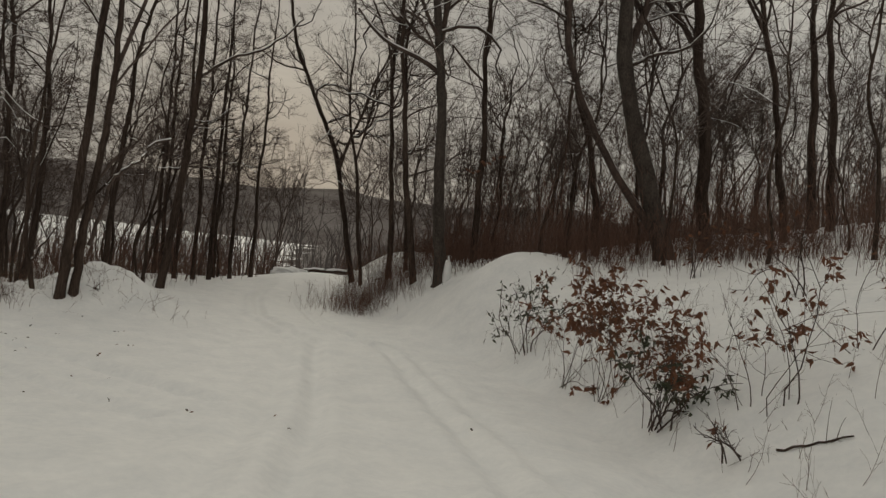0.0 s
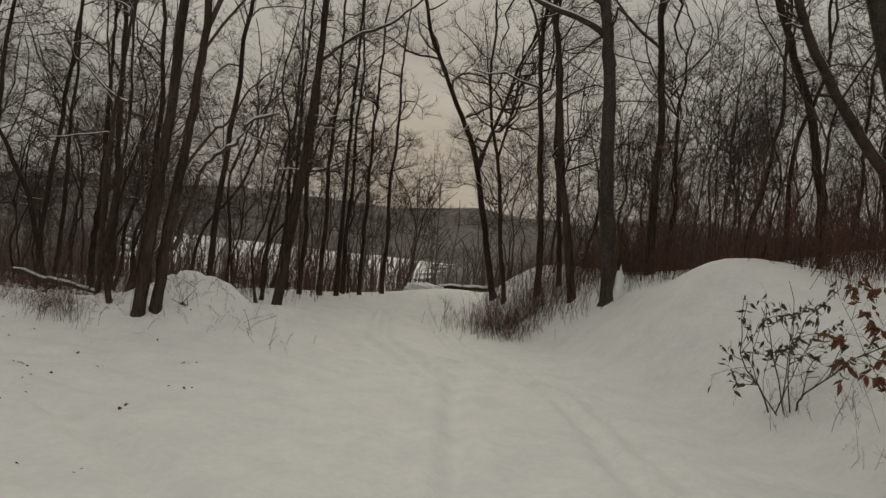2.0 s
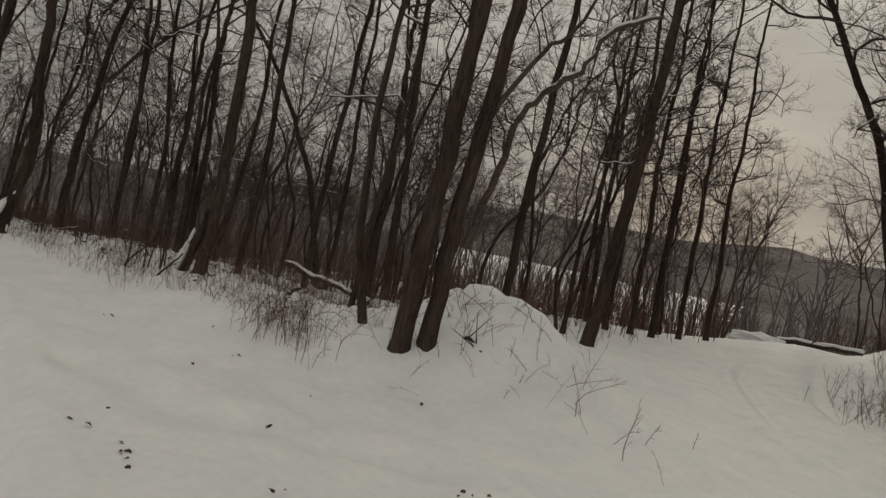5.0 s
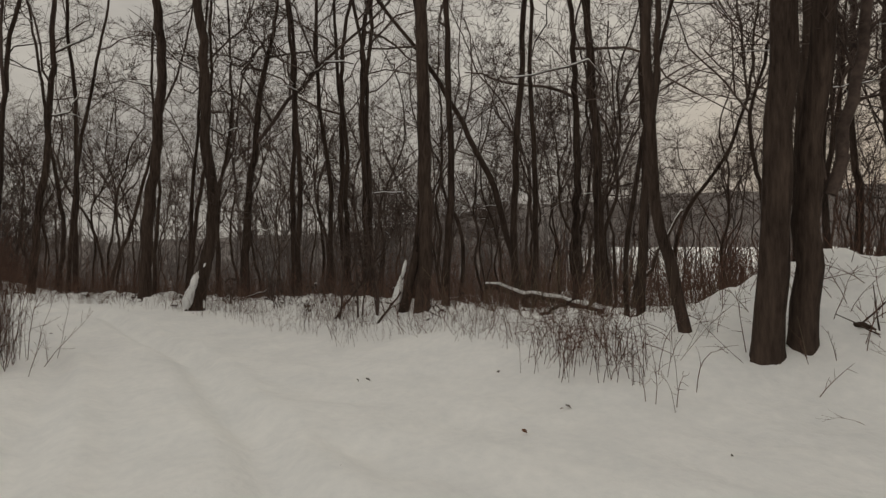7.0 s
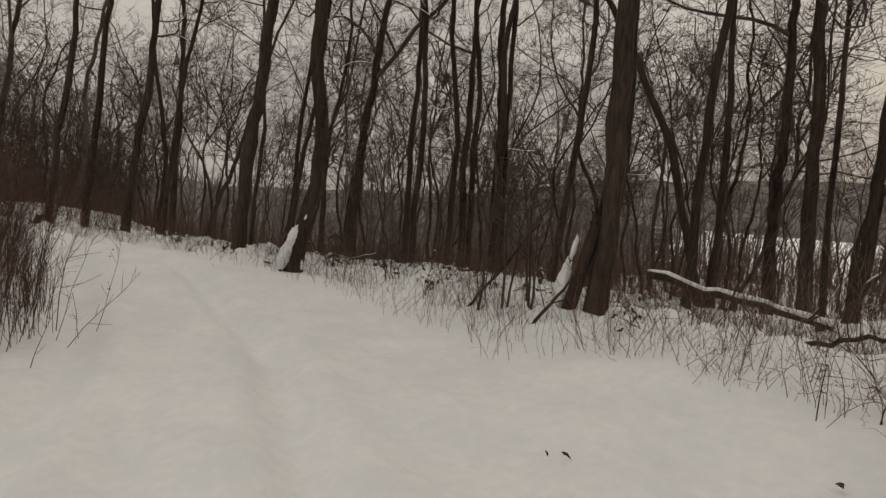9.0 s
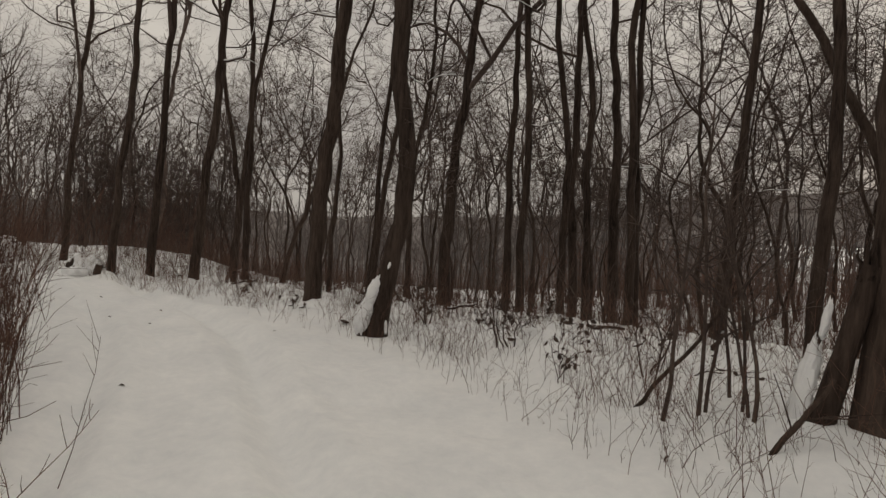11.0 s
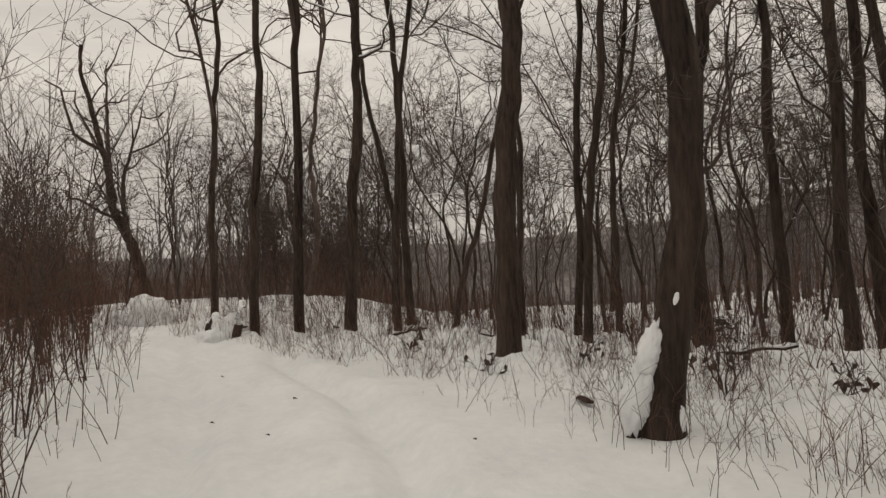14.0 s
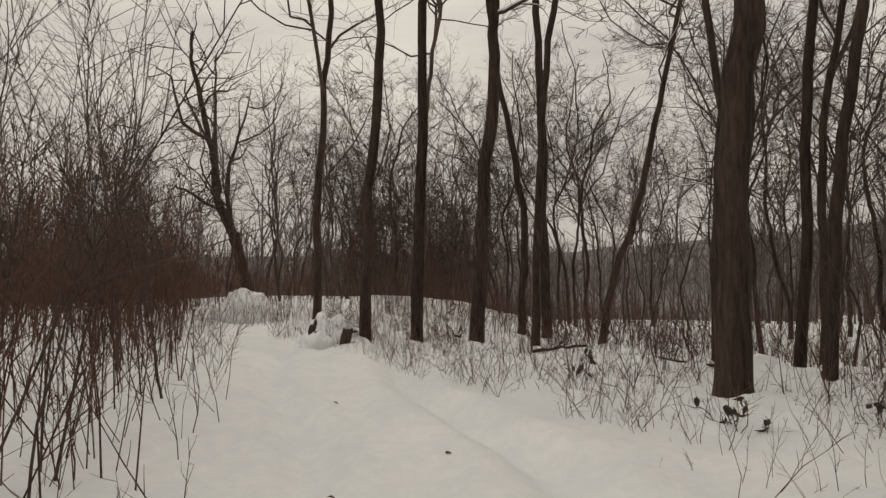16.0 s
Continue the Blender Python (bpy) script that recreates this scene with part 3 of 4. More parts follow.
def south_edge(x):
    return np.interp(x, (-60, -34, -31, -27.4, -22.5, -19.4, -16.7, -15.0, -12.9, -11.0, -10.0), (-13, -0.4, 1.3, 3.3, 6.0, 7.3, 8.4, 8.8, 8.4, 7.6, 4.0))


def lane_gap(x, y):
    """Distance from the middle of the way that leads north out of the clearing."""
    x, y = to_east(x, y)
    return EAST_SIZE * abs(np.interp(y, (14, 22, 30, 40, 80), (-5.0, -5.6, -6.6, -8.2, -14.0)) - x)


def in_wood(x, y, margin):
    """Whether a place lies in the wood, a margin back from the open snow."""
    ex, ey = to_east(x, y)
    if ey > 15 and lane_gap(x, y) < 3.1 + margin * 0.4:
        return False
    if ex > np.interp(ey, BANK_Y, BANK_X) + 1.0 + margin and ey > 15:
        return True
    if ex > 4.5 + margin and ey > 9:
        return True
    if x < -6.5 - 0.3 * margin and y > north_edge(x) + margin:
        return True
    if ey > 22 + margin:
        return True
    return x < -11 and y < south_edge(x) - margin


def stock_tree(i, place, limbs, thin):
    lift = float(height(place, -900))
    tall = (11, 13, 9, 12, 15, 10, 12, 8)[i]
    line, at = [], np.zeros(2)
    for k in range(6):
        at = at + RNG.normal(0, 0.2 + 0.05 * k, 2)
        line.append((at[0], at[1], tall * (0.1 + 0.1 * k) + lift))
    return tree(place, -900, (0.08, 0.095, 0.055, 0.07, 0.105, 0.06, 0.08, 0.05)[i], line, tall, 200 + i, crown=(0.36, 0.42, 0.3, 0.34, 0.4, 0.3, 0.36, 0.28)[i],
                limbs=limbs, limb_length=0.38, forks=(3, 2, 2, 3, 3, 2, 2, 2)[i], snowy=0.14, bow=0.26, wave=1.6, thin=thin)


TRACK = np.array(((3.0, 4.5), (-2.0, 9.4), (-6.0, 9.5), (-10.0, 10.2), (-14.0, 10.1), (-17.5, 9.0), (-22.0, 7.0), (-28.0, 4.4), (-36.0, 0.5)))


def off_track(x, y):
    """Distance from the middle of the track."""
    a, b, p = TRACK[:-1], TRACK[1:], np.array((x, y))
    u = np.clip(((p - a) * (b - a)).sum(1) / ((b - a) ** 2).sum(1), 0, 1)[:, None]
    return float(np.linalg.norm(a + u * (b - a) - p, axis=1).min())


STOCK = [stock_tree(i, 600 + 8 * i, ((7, 6, 7), (8, 6, 7), (9, 6, 7), (6, 7, 7), (6, 6, 7), (8, 6, 6), (10, 6, 7), (8, 6, 6))[i], 0.008) for i in range(8)]
LIGHT_STOCK = [stock_tree(i, 700 + 8 * i, (9, 9), 0.012) for i in range(8)]
taken = [(o.location.x, o.location.y) for o in scene.objects if o.name.startswith("bare_tree") and o.location.y > -500]
spots = 0
deep = []
while spots < 235:
    d = 9 + 52 * RNG.random() ** 0.8
    b = radians(RNG.uniform(-48, 128))
    cx, cy = ((5, 2), (3, 5), (-8, 9), (-15, 9))[int(RNG.integers(0, 4))]
    x, y = cx - d * math.sin(b), cy + d * math.cos(b)
    south = x < -11 and y < south_edge(x)
    if not in_wood(x, y, 2.5 if not south else 6.0) or (south and RNG.random() < (0.15 if -30 < x < -13 else 0.8)):
        continue
    if min((x - p) ** 2 + (y - q) ** 2 for p, q in taken) < 1.1:
        continue
    if off_track(x, y) < (6.5 if south else 12.5) and to_east(x, y)[0] < -3:
        continue
    ex, ey = to_east(x, y)
    if (ex > -1 and RNG.random() < 0.25) or (-20 < ex < -8 and ey > 20 and RNG.random() < 0.35):
        continue
    taken.append((x, y))
    spots += 1
    k = int(RNG.integers(0, 8))
    s = RNG.uniform(0.8, 1.25) * (0.62 if south else 1)
    if d < 17:
        s *= 0.65
    m = pose(x, y, float(height(x, y)) - 0.08, RNG.normal(0, 2.5), RNG.normal(0, 2.5), RNG.uniform(0, 360)) @ Matrix.Scale(s, 4)
    if off_track(x, y) > 31:
        deep.append((m, k))
        continue
    copy_thing(STOCK[k], m).scale = (s, s, s)
# farther trees, joined into one mass
far_trees = Mesh()


def add_far(m, source):
    for ch in source.children:
        if ch.name.startswith("snow"):
            continue
        v = np.empty(len(ch.data.vertices) * 3)
        ch.data.vertices.foreach_get("co", v)
        f = np.empty(len(ch.data.polygons) * 4, dtype=np.int64)
        ch.data.polygons.foreach_get("vertices", f)
        a = np.array(m)
        far_trees.v.append(v.reshape(-1, 3) @ a[:3, :3].T + a[:3, 3])
        far_trees.f.append(f.reshape(-1, 4) + far_trees.n)
        far_trees.n += len(v) // 3


for m, k in deep:
    add_far(m, STOCK[k])
added = 0
while added < 96:
    if added < 40:
        x, y = east(RNG.uniform(-15, 18), RNG.uniform(27, 54))
    elif added < 84:
        x, y = RNG.uniform(-60, -37), RNG.uniform(-5, 7)
    else:
        d, b = RNG.uniform(32, 62), radians(RNG.uniform(15, 100))
        x, y = -12 - d * math.sin(b), 9 + d * math.cos(b)
    if min((x - p) ** 2 + (y - q) ** 2 for p, q in taken) < 1.5 or lane_gap(x, y) < 3.4 or not in_wood(x, y, 0):
        if x > -38:
            continue
    taken.append((x, y))
    added += 1
    s = RNG.uniform(0.75, 1.05) * (1 if x > -38 or y > 6 else 0.62)
    add_far(pose(x, y, float(height(x, y)) - 0.08, RNG.normal(0, 2.5), RNG.normal(0, 2.5), RNG.uniform(0, 360)) @ Matrix.Scale(s, 4), LIGHT_STOCK[int(RNG.integers(0, 8))])
tagged(far_trees.link("distant_trees", TWIG), "mass of bare trees deep in the wood", "trees", kind="stuff")
for o in STOCK + LIGHT_STOCK:
    for ch in list(o.children):
        bpy.data.objects.remove(ch)
    bpy.data.objects.remove(o)

# ---- undergrowth ----


def thicket(name, label, mat, count, place, tall, r, twigs, seed, lean=0.12, category="brush", spread=0.55, sub=0, bend=0.1, clearing=False):
    """Countless thin stems with side twigs over a stretch of ground, as one mass."""
    grow = EAST_SIZE if clearing else 1.0
    rng, mesh, spots = np.random.default_rng(seed), Mesh(), []
    while len(spots) < count:
        spot = place(rng)
        if spot is not None:
            spots.append(spot)
    spots = np.array(spots, float)
    if clearing:
        spots = np.column_stack(east(spots[:, 0], spots[:, 1]))
    foot = np.column_stack([spots, height(spots[:, 0], spots[:, 1]) - 0.03])
    h = grow * (tall[0] + (tall[1] - tall[0]) * rng.random(count) ** 1.5)
    rr = grow * rng.uniform(*r, count) * (0.6 + 0.4 * h / grow / tall[1])
    way = np.column_stack([rng.normal(0, lean, (count, 2)), np.ones(count)])
    lines = wander_rows(rng, foot, way, h, 4, bend, 0.03 if lean < 0.5 else -0.12)
    mesh.tubes(lines, rr[:, None] * np.linspace(1, 0.4, 5), 3)
    p, way, u = sprout(rng, lines, twigs, 0.22, 0.97, (0.4, 1.0))
    twig = wander_rows(rng, p, way, np.repeat(h, twigs) * spread * rng.uniform(0.2, 0.6, len(u)), 2, 0.2, 0.05)
    mesh.tubes(twig, np.repeat(rr, twigs)[:, None] * np.array([0.55, 0.42, 0.25]), 3)
    if sub:
        p, way, u = sprout(rng, twig, sub, 0.2, 0.98, (0.4, 1.0))
        fine = wander_rows(rng, p, way, np.repeat(h, twigs * sub) * spread * rng.uniform(0.1, 0.28, len(u)), 1, 0.2, 0.05)
        mesh.tubes(fine, np.repeat(rr, twigs * sub)[:, None] * np.array([0.32, 0.2]), 3)
    return tagged(mesh.link(name, mat), label, category, kind="stuff")


def fan(lo, hi, near, reach, margin, centres=((-2, 5), (-8, 9), (-15, 9))):
    def pick(rng):
        cx, cy = centres[int(rng.integers(0, len(centres)))]
        d, b = near + (reach - near) * rng.random() ** 0.85, radians(rng.uniform(lo, hi))
        x, y = cx - d * math.sin(b), cy + d * math.cos(b)
        return (x, y) if in_wood(x, y, margin) else None
    return pick


def verge(x0, x1, a, b):
    def pick(rng):
        x = rng.uniform(x0, x1)
        y = north_edge(x) + a + (b - a) * rng.random() ** 1.4
        return (x, y) if noise.noise((x * 0.9, y * 0.9, 5.0)) + rng.uniform(-0.25, 0.25) > -0.02 and lane_gap(x, y) > 4.6 else None
    return pick


def south_side(x0, x1, a, b):
    def pick(rng):
        x = rng.uniform(x0, x1)
        y = south_edge(x) - a - (b - a) * rng.random() ** 1.2
        return (x, y) if math.hypot(x + 17.2, y - 8.8) > 1.6 else None
    return pick


def patch(cx, cy, sx, sy):
    def pick(rng):
        return cx + rng.normal(0, sx), cy + rng.normal(0, sy)
    return pick


thicket("brush", "dense dark reddish-brown brush across the woodland floor", BRUSH, 1700, fan(48, 120, 15, 60, 5.0), (0.5, 1.7), (0.006, 0.013), 7, 301, 0.2)
thicket("low_brush", "low reddish brush under the trees by the clearing", BRUSH, 1500, fan(-20, 60, 16, 60, 9.0, ((3, 5), (-8, 9))), (0.6, 2.0), (0.006, 0.012), 9, 313, 0.22)
thicket("bank_brush", "dark reddish brush covering the wooded bank", BRUSH, 2200, lambda g: (lambda x, y: (x, y) if in_wood(*east(x, y), 2.0) else None)(g.uniform(0, 28), g.uniform(16, 42)),
        (1.0, 3.6), (0.006, 0.013), 9, 302, 0.2, clearing=True)
thicket("undergrowth", "sparse thin saplings and whips under the trees", TWIG, 300, verge(-33, -8.5, 1.2, 9.0), (0.5, 1.9), (0.003, 0.007), 9, 303, 0.25)
thicket("verge_weeds", "dead brown weed stalks poking through snow along the track", STRAW, 1500, verge(-33, -10.5, -0.1, 5.0), (0.08, 0.5), (0.0016, 0.003), 4, 304, 0.36, "weeds", bend=0.22)
thicket("verge_stalks", "dark reddish dead stalks along the snowy verge", BRUSH, 3000, verge(-33, -10.5, 0.0, 5.0), (0.1, 0.85), (0.002, 0.0042), 5, 305, 0.3, "weeds", bend=0.22)
thicket("verge_stubble", "short dead stubble in the snow behind the verge", BRUSH, 2000, verge(-34, -8.8, 1.6, 9.0), (0.1, 0.5), (0.0025, 0.0045), 4, 326, 0.4, "weeds", bend=0.25)
thicket("near_verge_stalks", "reddish dead stalks standing in the near verge snow", BRUSH, 420, lambda g: (lambda x: (x, north_edge(x) + g.uniform(-0.75, 0.9)))(g.uniform(-21.0, -13.2)), (0.12, 0.8), (0.0018, 0.0034), 5, 333, 0.26, "weeds", bend=0.2)
thicket("bend_whips", "thin dark whips along the inner edge of the track", BRUSH, 34, lambda g: (lambda x, y: (x, y) if math.hypot(x + 17.2, y - 8.8) > 1.8 else None)(*(lambda x: (x, south_edge(x) + 0.15 - 1.5 * g.random()))(g.uniform(-22.5, -17.3))), (0.4, 1.9), (0.004, 0.0085), 7, 334, 0.14)
thicket("corner_whips", "clump of thin upright whips at the edge of the track", BRUSH, 420, lambda g: (lambda x: (x, south_edge(x) - 0.1 - abs(g.normal(0, 0.55))))(g.uniform(-18.8, -13.4)), (0.3, 1.9), (0.003, 0.0065), 8, 327, 0.11, bend=0.1)
thicket("gap_brush", "brown brush closing the end of the gap", BRUSH, 900, lambda g: (lambda x, y: (x, y) if lane_gap(*east(x, y)) > 1.6 else None)(g.uniform(-22, 8), g.uniform(38, 80)), (0.6, 2.8), (0.012, 0.02), 7, 329, 0.2, clearing=True)
thicket("mid_brush", "brown brush between the wood and the far field", BRUSH, 1500, lambda g: (lambda x, y: (x, y) if lane_gap(*east(x, y)) > 3.0 else None)(g.uniform(-36, -9), g.uniform(24, 50)), (1.1, 3.4), (0.01, 0.018), 8, 332, 0.2, clearing=True)
thicket("field_brush", "patches of brown brush in the snowy field", BRUSH, 800, lambda g: (lambda x, y: (x, y) if noise.noise((x * 0.12, y * 0.12, 2.0)) > -0.1 else None)(g.uniform(-45, 6), g.uniform(42, 105)), (0.6, 2.6), (0.014, 0.024), 7, 328, 0.2, clearing=True)
thicket("verge_brush", "low dark reddish brush just behind the verge", BRUSH, 2000, lambda g: (lambda p: p if p and (p[0] < -20 or p[1] - north_edge(p[0]) > 10 or g.random() < 0.12) else None)(verge(-36, -8.8, 2.8, 17.0)(g)), (0.35, 1.3), (0.004, 0.008), 6, 318, 0.2)
thicket("bank_edge_brush", "low dark reddish brush along the top of the bank", BRUSH, 1900, lambda g: (lambda y: (np.interp(y, BANK_Y, BANK_X) + g.uniform(2.7, 13.0), y))(g.uniform(13.5, 30)), (0.45, 1.5), (0.004, 0.008), 6, 319, 0.22, clearing=True)
thicket("bank_top_brush", "dark reddish brush among the trees on top of the bank", BRUSH, 620, lambda g: (g.uniform(3.2, 10), g.uniform(15.2, 21)), (0.5, 1.7), (0.004, 0.008), 8, 335, 0.24, clearing=True)
thicket("bank_foot_brush", "low reddish brush behind the trees beside the gap", BRUSH, 420, lambda g: (lambda x, y: (x, y) if x > np.interp(y, BANK_Y, BANK_X) + 0.8 else None)(g.uniform(-2.5, 2.2), g.uniform(20.2, 25)), (0.4, 1.4), (0.004, 0.007), 8, 336, 0.24, clearing=True)
thicket("bank_far_brush", "dark reddish brush higher up the bank", BRUSH, 1100, lambda g: (g.uniform(6.5, 20), g.uniform(10, 18)), (0.45, 1.6), (0.004, 0.008), 6, 321, 0.22, clearing=True)
thicket("roadside_thicket", "dense leafless thicket of upright whips beside the track", BRUSH, 130, south_side(-33, -12.6, 0.3, 4.5), (0.7, 2.6), (0.004, 0.009), 10, 306, 0.12, bend=0.11)
thicket("tall_whips", "tall thin leafless saplings behind the roadside thicket", TWIG, 210, south_side(-38, -13.5, 0.9, 7.0), (2.2, 5.4), (0.007, 0.013), 22, 307, 0.08, spread=0.42, sub=2)
thicket("bend_scrub", "crowded small crooked trees beyond the bend", TWIG, 110, lambda g: (lambda x, y: (x, y) if in_wood(x, y, 3.0) else None)(g.uniform(-62, -35), g.uniform(-9, 6)), (3.0, 6.5), (0.022, 0.04), 22, 322, 0.14, "scrub", 0.6, 3)
thicket("wood_scrub", "small crooked trees deep in the wood", TWIG, 14, fan(40, 110, 26, 56, 9.0), (3.5, 8.0), (0.016, 0.03), 20, 323, 0.16, "scrub", 0.6, 3)
thicket("bank_scrub", "small bare trees up the wooded bank", TWIG, 70, lambda g: (lambda x, y: (x, y) if in_wood(*east(x, y), 5.0) else None)(g.uniform(-4, 26), g.uniform(25, 46)), (5.0, 12.0), (0.02, 0.045), 24, 324, 0.12, "scrub", 0.5, 3, clearing=True)
thicket("near_thicket", "dark whips crowding the edge of the track", BRUSH, 100, south_side(-26, -12.3, 0.0, 2.4), (0.3, 1.7), (0.0035, 0.008), 9, 315, 0.13, bend=0.12)
thicket("bend_brush", "dark reddish brush filling the dip beyond the bend", BRUSH, 2300, lambda g: (g.uniform(-66, -33), g.uniform(-26, 7)), (0.8, 3.0), (0.008, 0.016), 8, 316, 0.2)
thicket("tall_thicket", "high leafless brush behind the roadside thicket", BRUSH, 120, south_side(-46, -21, 3.5, 11.0), (1.4, 3.2), (0.006, 0.011), 12, 317, 0.12)
thicket("bend_thicket", "high leafless brush along the inside of the bend", BRUSH, 70, south_side(-36, -20, 0.6, 4.5), (0.8, 2.2), (0.004, 0.008), 10, 325, 0.1, bend=0.07)
thicket("far_bend_thicket", "dark leafless brush walling the far side of the bend", BRUSH, 520, south_side(-40, -25.5, 0.4, 6.0), (0.9, 3.2), (0.007, 0.013), 10, 331, 0.13)
thicket("low_thicket", "low dead twigs at the foot of the roadside thicket", BRUSH, 380, south_side(-32, -12.5, -0.3, 1.8), (0.2, 1.0), (0.002, 0.005), 6, 308, 0.35)
thicket("gateway_brush", "low reddish brush at the foot of the trees by the gap", BRUSH, 700, lambda g: (-2.6 + g.normal(0, 0.9), 23.4 + g.normal(0, 1.2)), (0.3, 1.1), (0.0035, 0.006), 8, 309, 0.35, clearing=True)
thicket("gap_side_brush", "dark reddish brush behind the trees beside the gap", BRUSH, 800, lambda g: (lambda x, y: (x, y) if x > np.interp(y, BANK_Y, BANK_X) - 0.3 else None)(g.uniform(-4.5, 2.0), g.uniform(22.0, 31.0)),
        (0.5, 2.0), (0.004, 0.008), 8, 337, 0.22, clearing=True)
thicket("mound_twigs", "thin dead twigs sticking out of the snow mound", BRUSH, 120, patch(-7.8, 14.1, 0.9, 0.45), (0.2, 0.7), (0.002, 0.005), 5, 310, 0.5, clearing=True)
thicket("clump_weeds", "straw-brown weeds round the foot of the trees", STRAW, 120, patch(-11.6, 14.5, 1.3, 0.45), (0.2, 1.1), (0.002, 0.0045), 5, 314, 0.3, "weeds")

def brambles(name, label, count, cx, cy, sx, sy, seed):
    """Thin canes that rise, arch over and come down again, with short side shoots."""
    rng, mesh = np.random.default_rng(seed), Mesh()
    foot = np.column_stack([cx + rng.normal(0, sx, count), cy + rng.normal(0, sy, count)])
    turn, reach = rng.uniform(0, 2 * math.pi, count), rng.uniform(0.25, 1.0, count)
    rise = rng.uniform(0.22, 0.62, count) * (0.6 + 0.5 * reach)
    fall = rng.uniform(0.55, 1.0, count)
    u = np.linspace(0, 1, 9)[None, :] * fall[:, None]
    drift = rng.normal(0, 0.12, count)[:, None] * u ** 2
    x = foot[:, :1] + np.cos(turn)[:, None] * reach[:, None] * u ** 1.4 - np.sin(turn)[:, None] * drift
    y = foot[:, 1:] + np.sin(turn)[:, None] * reach[:, None] * u ** 1.4 + np.cos(turn)[:, None] * drift
    base = height(foot[:, 0], foot[:, 1])[:, None]
    z = base - 0.03 + 4 * rise[:, None] * u * (1 - u) + rng.normal(0, 0.008, u.shape)
    lines = np.stack([x, y, z], axis=2)
    r = rng.uniform(0.0022, 0.0046, count)
    mesh.tubes(lines, r[:, None] * np.linspace(1, 0.45, 9), 4)
    p, way, _ = sprout(rng, lines, 6, 0.15, 0.95, (0.5, 1.1))
    shoot = wander_rows(rng, p, way, rng.uniform(0.05, 0.22, len(p)), 3, 0.3, -0.02)
    mesh.tubes(shoot, np.repeat(r, 6)[:, None] * np.array([0.6, 0.5, 0.4, 0.25]), 3)
    return tagged(mesh.link(name, BRUSH), label, "brush", kind="stuff")


brambles("arching_brambles", "tangle of arching bare brambles on the snowy verge", 90, -10.1, 13.75, 0.55, 0.2, 311)
thicket("bramble_stalks", "upright brown stalks standing in the brambles", BRUSH, 26, patch(-9.75, 13.8, 0.5, 0.2), (0.35, 0.95), (0.003, 0.005), 4, 317, 0.1, "weeds")

thicket("bank_twigs", "fine dead twigs poking through snow on the bank", BRUSH, 320, lambda g: (lambda y: (np.interp(y, BANK_Y, BANK_X) + abs(g.normal(0.8, 1.3)) + 0.3, y))(g.uniform(4, 13.5)),
        (0.15, 0.7), (0.002, 0.004), 6, 312, 0.45, clearing=True)

# distant trees beyond the wood
rng, far_mesh = np.random.default_rng(320), Mesh()
d, b = 62 + 190 * rng.random(2400) ** 1.2, np.radians(rng.uniform(-40, 130, 2400))
keep = ((b < radians(15)) | (b > radians(44)) | ((d > 108) & (d < 134)) | (rng.random(len(d)) < 0.4)) & ((d > 110) | (b < radians(5)) | (b > radians(13)))
d, b = d[keep], b[keep]
x, y, tall = -9 - d * np.sin(b), 10 + d * np.cos(b), rng.uniform(8, 14, len(d))
lines = wander_rows(rng, np.column_stack([x, y, height(x, y) - 0.1]), np.column_stack([rng.normal(0, 0.05, (len(d), 2)), np.ones(len(d))]), tall, 3, 0.05, 0.05)
far_mesh.tubes(lines, 0.14 * np.tile(np.linspace(1, 0.25, 4), (len(d), 1)), 3)
p, way, u = sprout(rng, lines, 7, 0.15, 0.97, (0.4, 0.8))
twig = wander_rows(rng, p, way, np.repeat(tall, 7) * rng.uniform(0.15, 0.4, len(u)), 2, 0.15, 0.1)
far_mesh.tubes(twig, np.tile((0.07, 0.055, 0.03), (len(u), 1)), 3)
tagged(far_mesh.link("far_woods", FAR_TWIG), "distant bare woods across the valley", "woods", kind="stuff")


# ---- shrubs with leaves ----
def leaf_mesh(name, mat, length, width, curl):
    """A folded, curled leaf with a short stalk."""
    m = Mesh()
    v = [(0, 0, 0), (0.22, 0.5, -0.05), (0.55, 0.42, -0.12), (1.0, 0.0, -0.3 * curl), (0.55, 0.0, 0.06), (0.22, 0.0, 0.05), (0.55, -0.42, -0.12), (0.22, -0.5, -0.05)]
    v = [(a * length, b * width, c * length) for a, b, c in v]
    me = bpy.data.meshes.new(name)
    me.from_pydata(v, [], [(0, 5, 1), (5, 4, 2, 1), (4, 3, 2), (0, 7, 5), (5, 7, 6, 4), (4, 6, 3)])
    me.materials.append(mat)
    return me


OAK_LEAVES = [leaf_mesh("leaf", DEAD_LEAF, 0.105, 0.055, 1.4), leaf_mesh("leaf", DEAD_LEAF, 0.085, 0.04, 2.2), leaf_mesh("leaf", DEAD_LEAF, 0.12, 0.05, 1.0)]
LEAF_DARK = material("wet_dark_leaf", 0.7, (0.03, 0.02, 0.016), (0.09, 0.06, 0.045), 9.0, 60.0, 0.4, 0.004, 0.3)
DARK_LEAVES = [leaf_mesh("leaf", LEAF_DARK, 0.09, 0.05, 1.4), leaf_mesh("leaf", LEAF_DARK, 0.07, 0.04, 2.0)]
LAUREL_LEAVES = [leaf_mesh("leaf", LAUREL, 0.10, 0.035, 0.8), leaf_mesh("leaf", LAUREL, 0.085, 0.03, 1.4)]


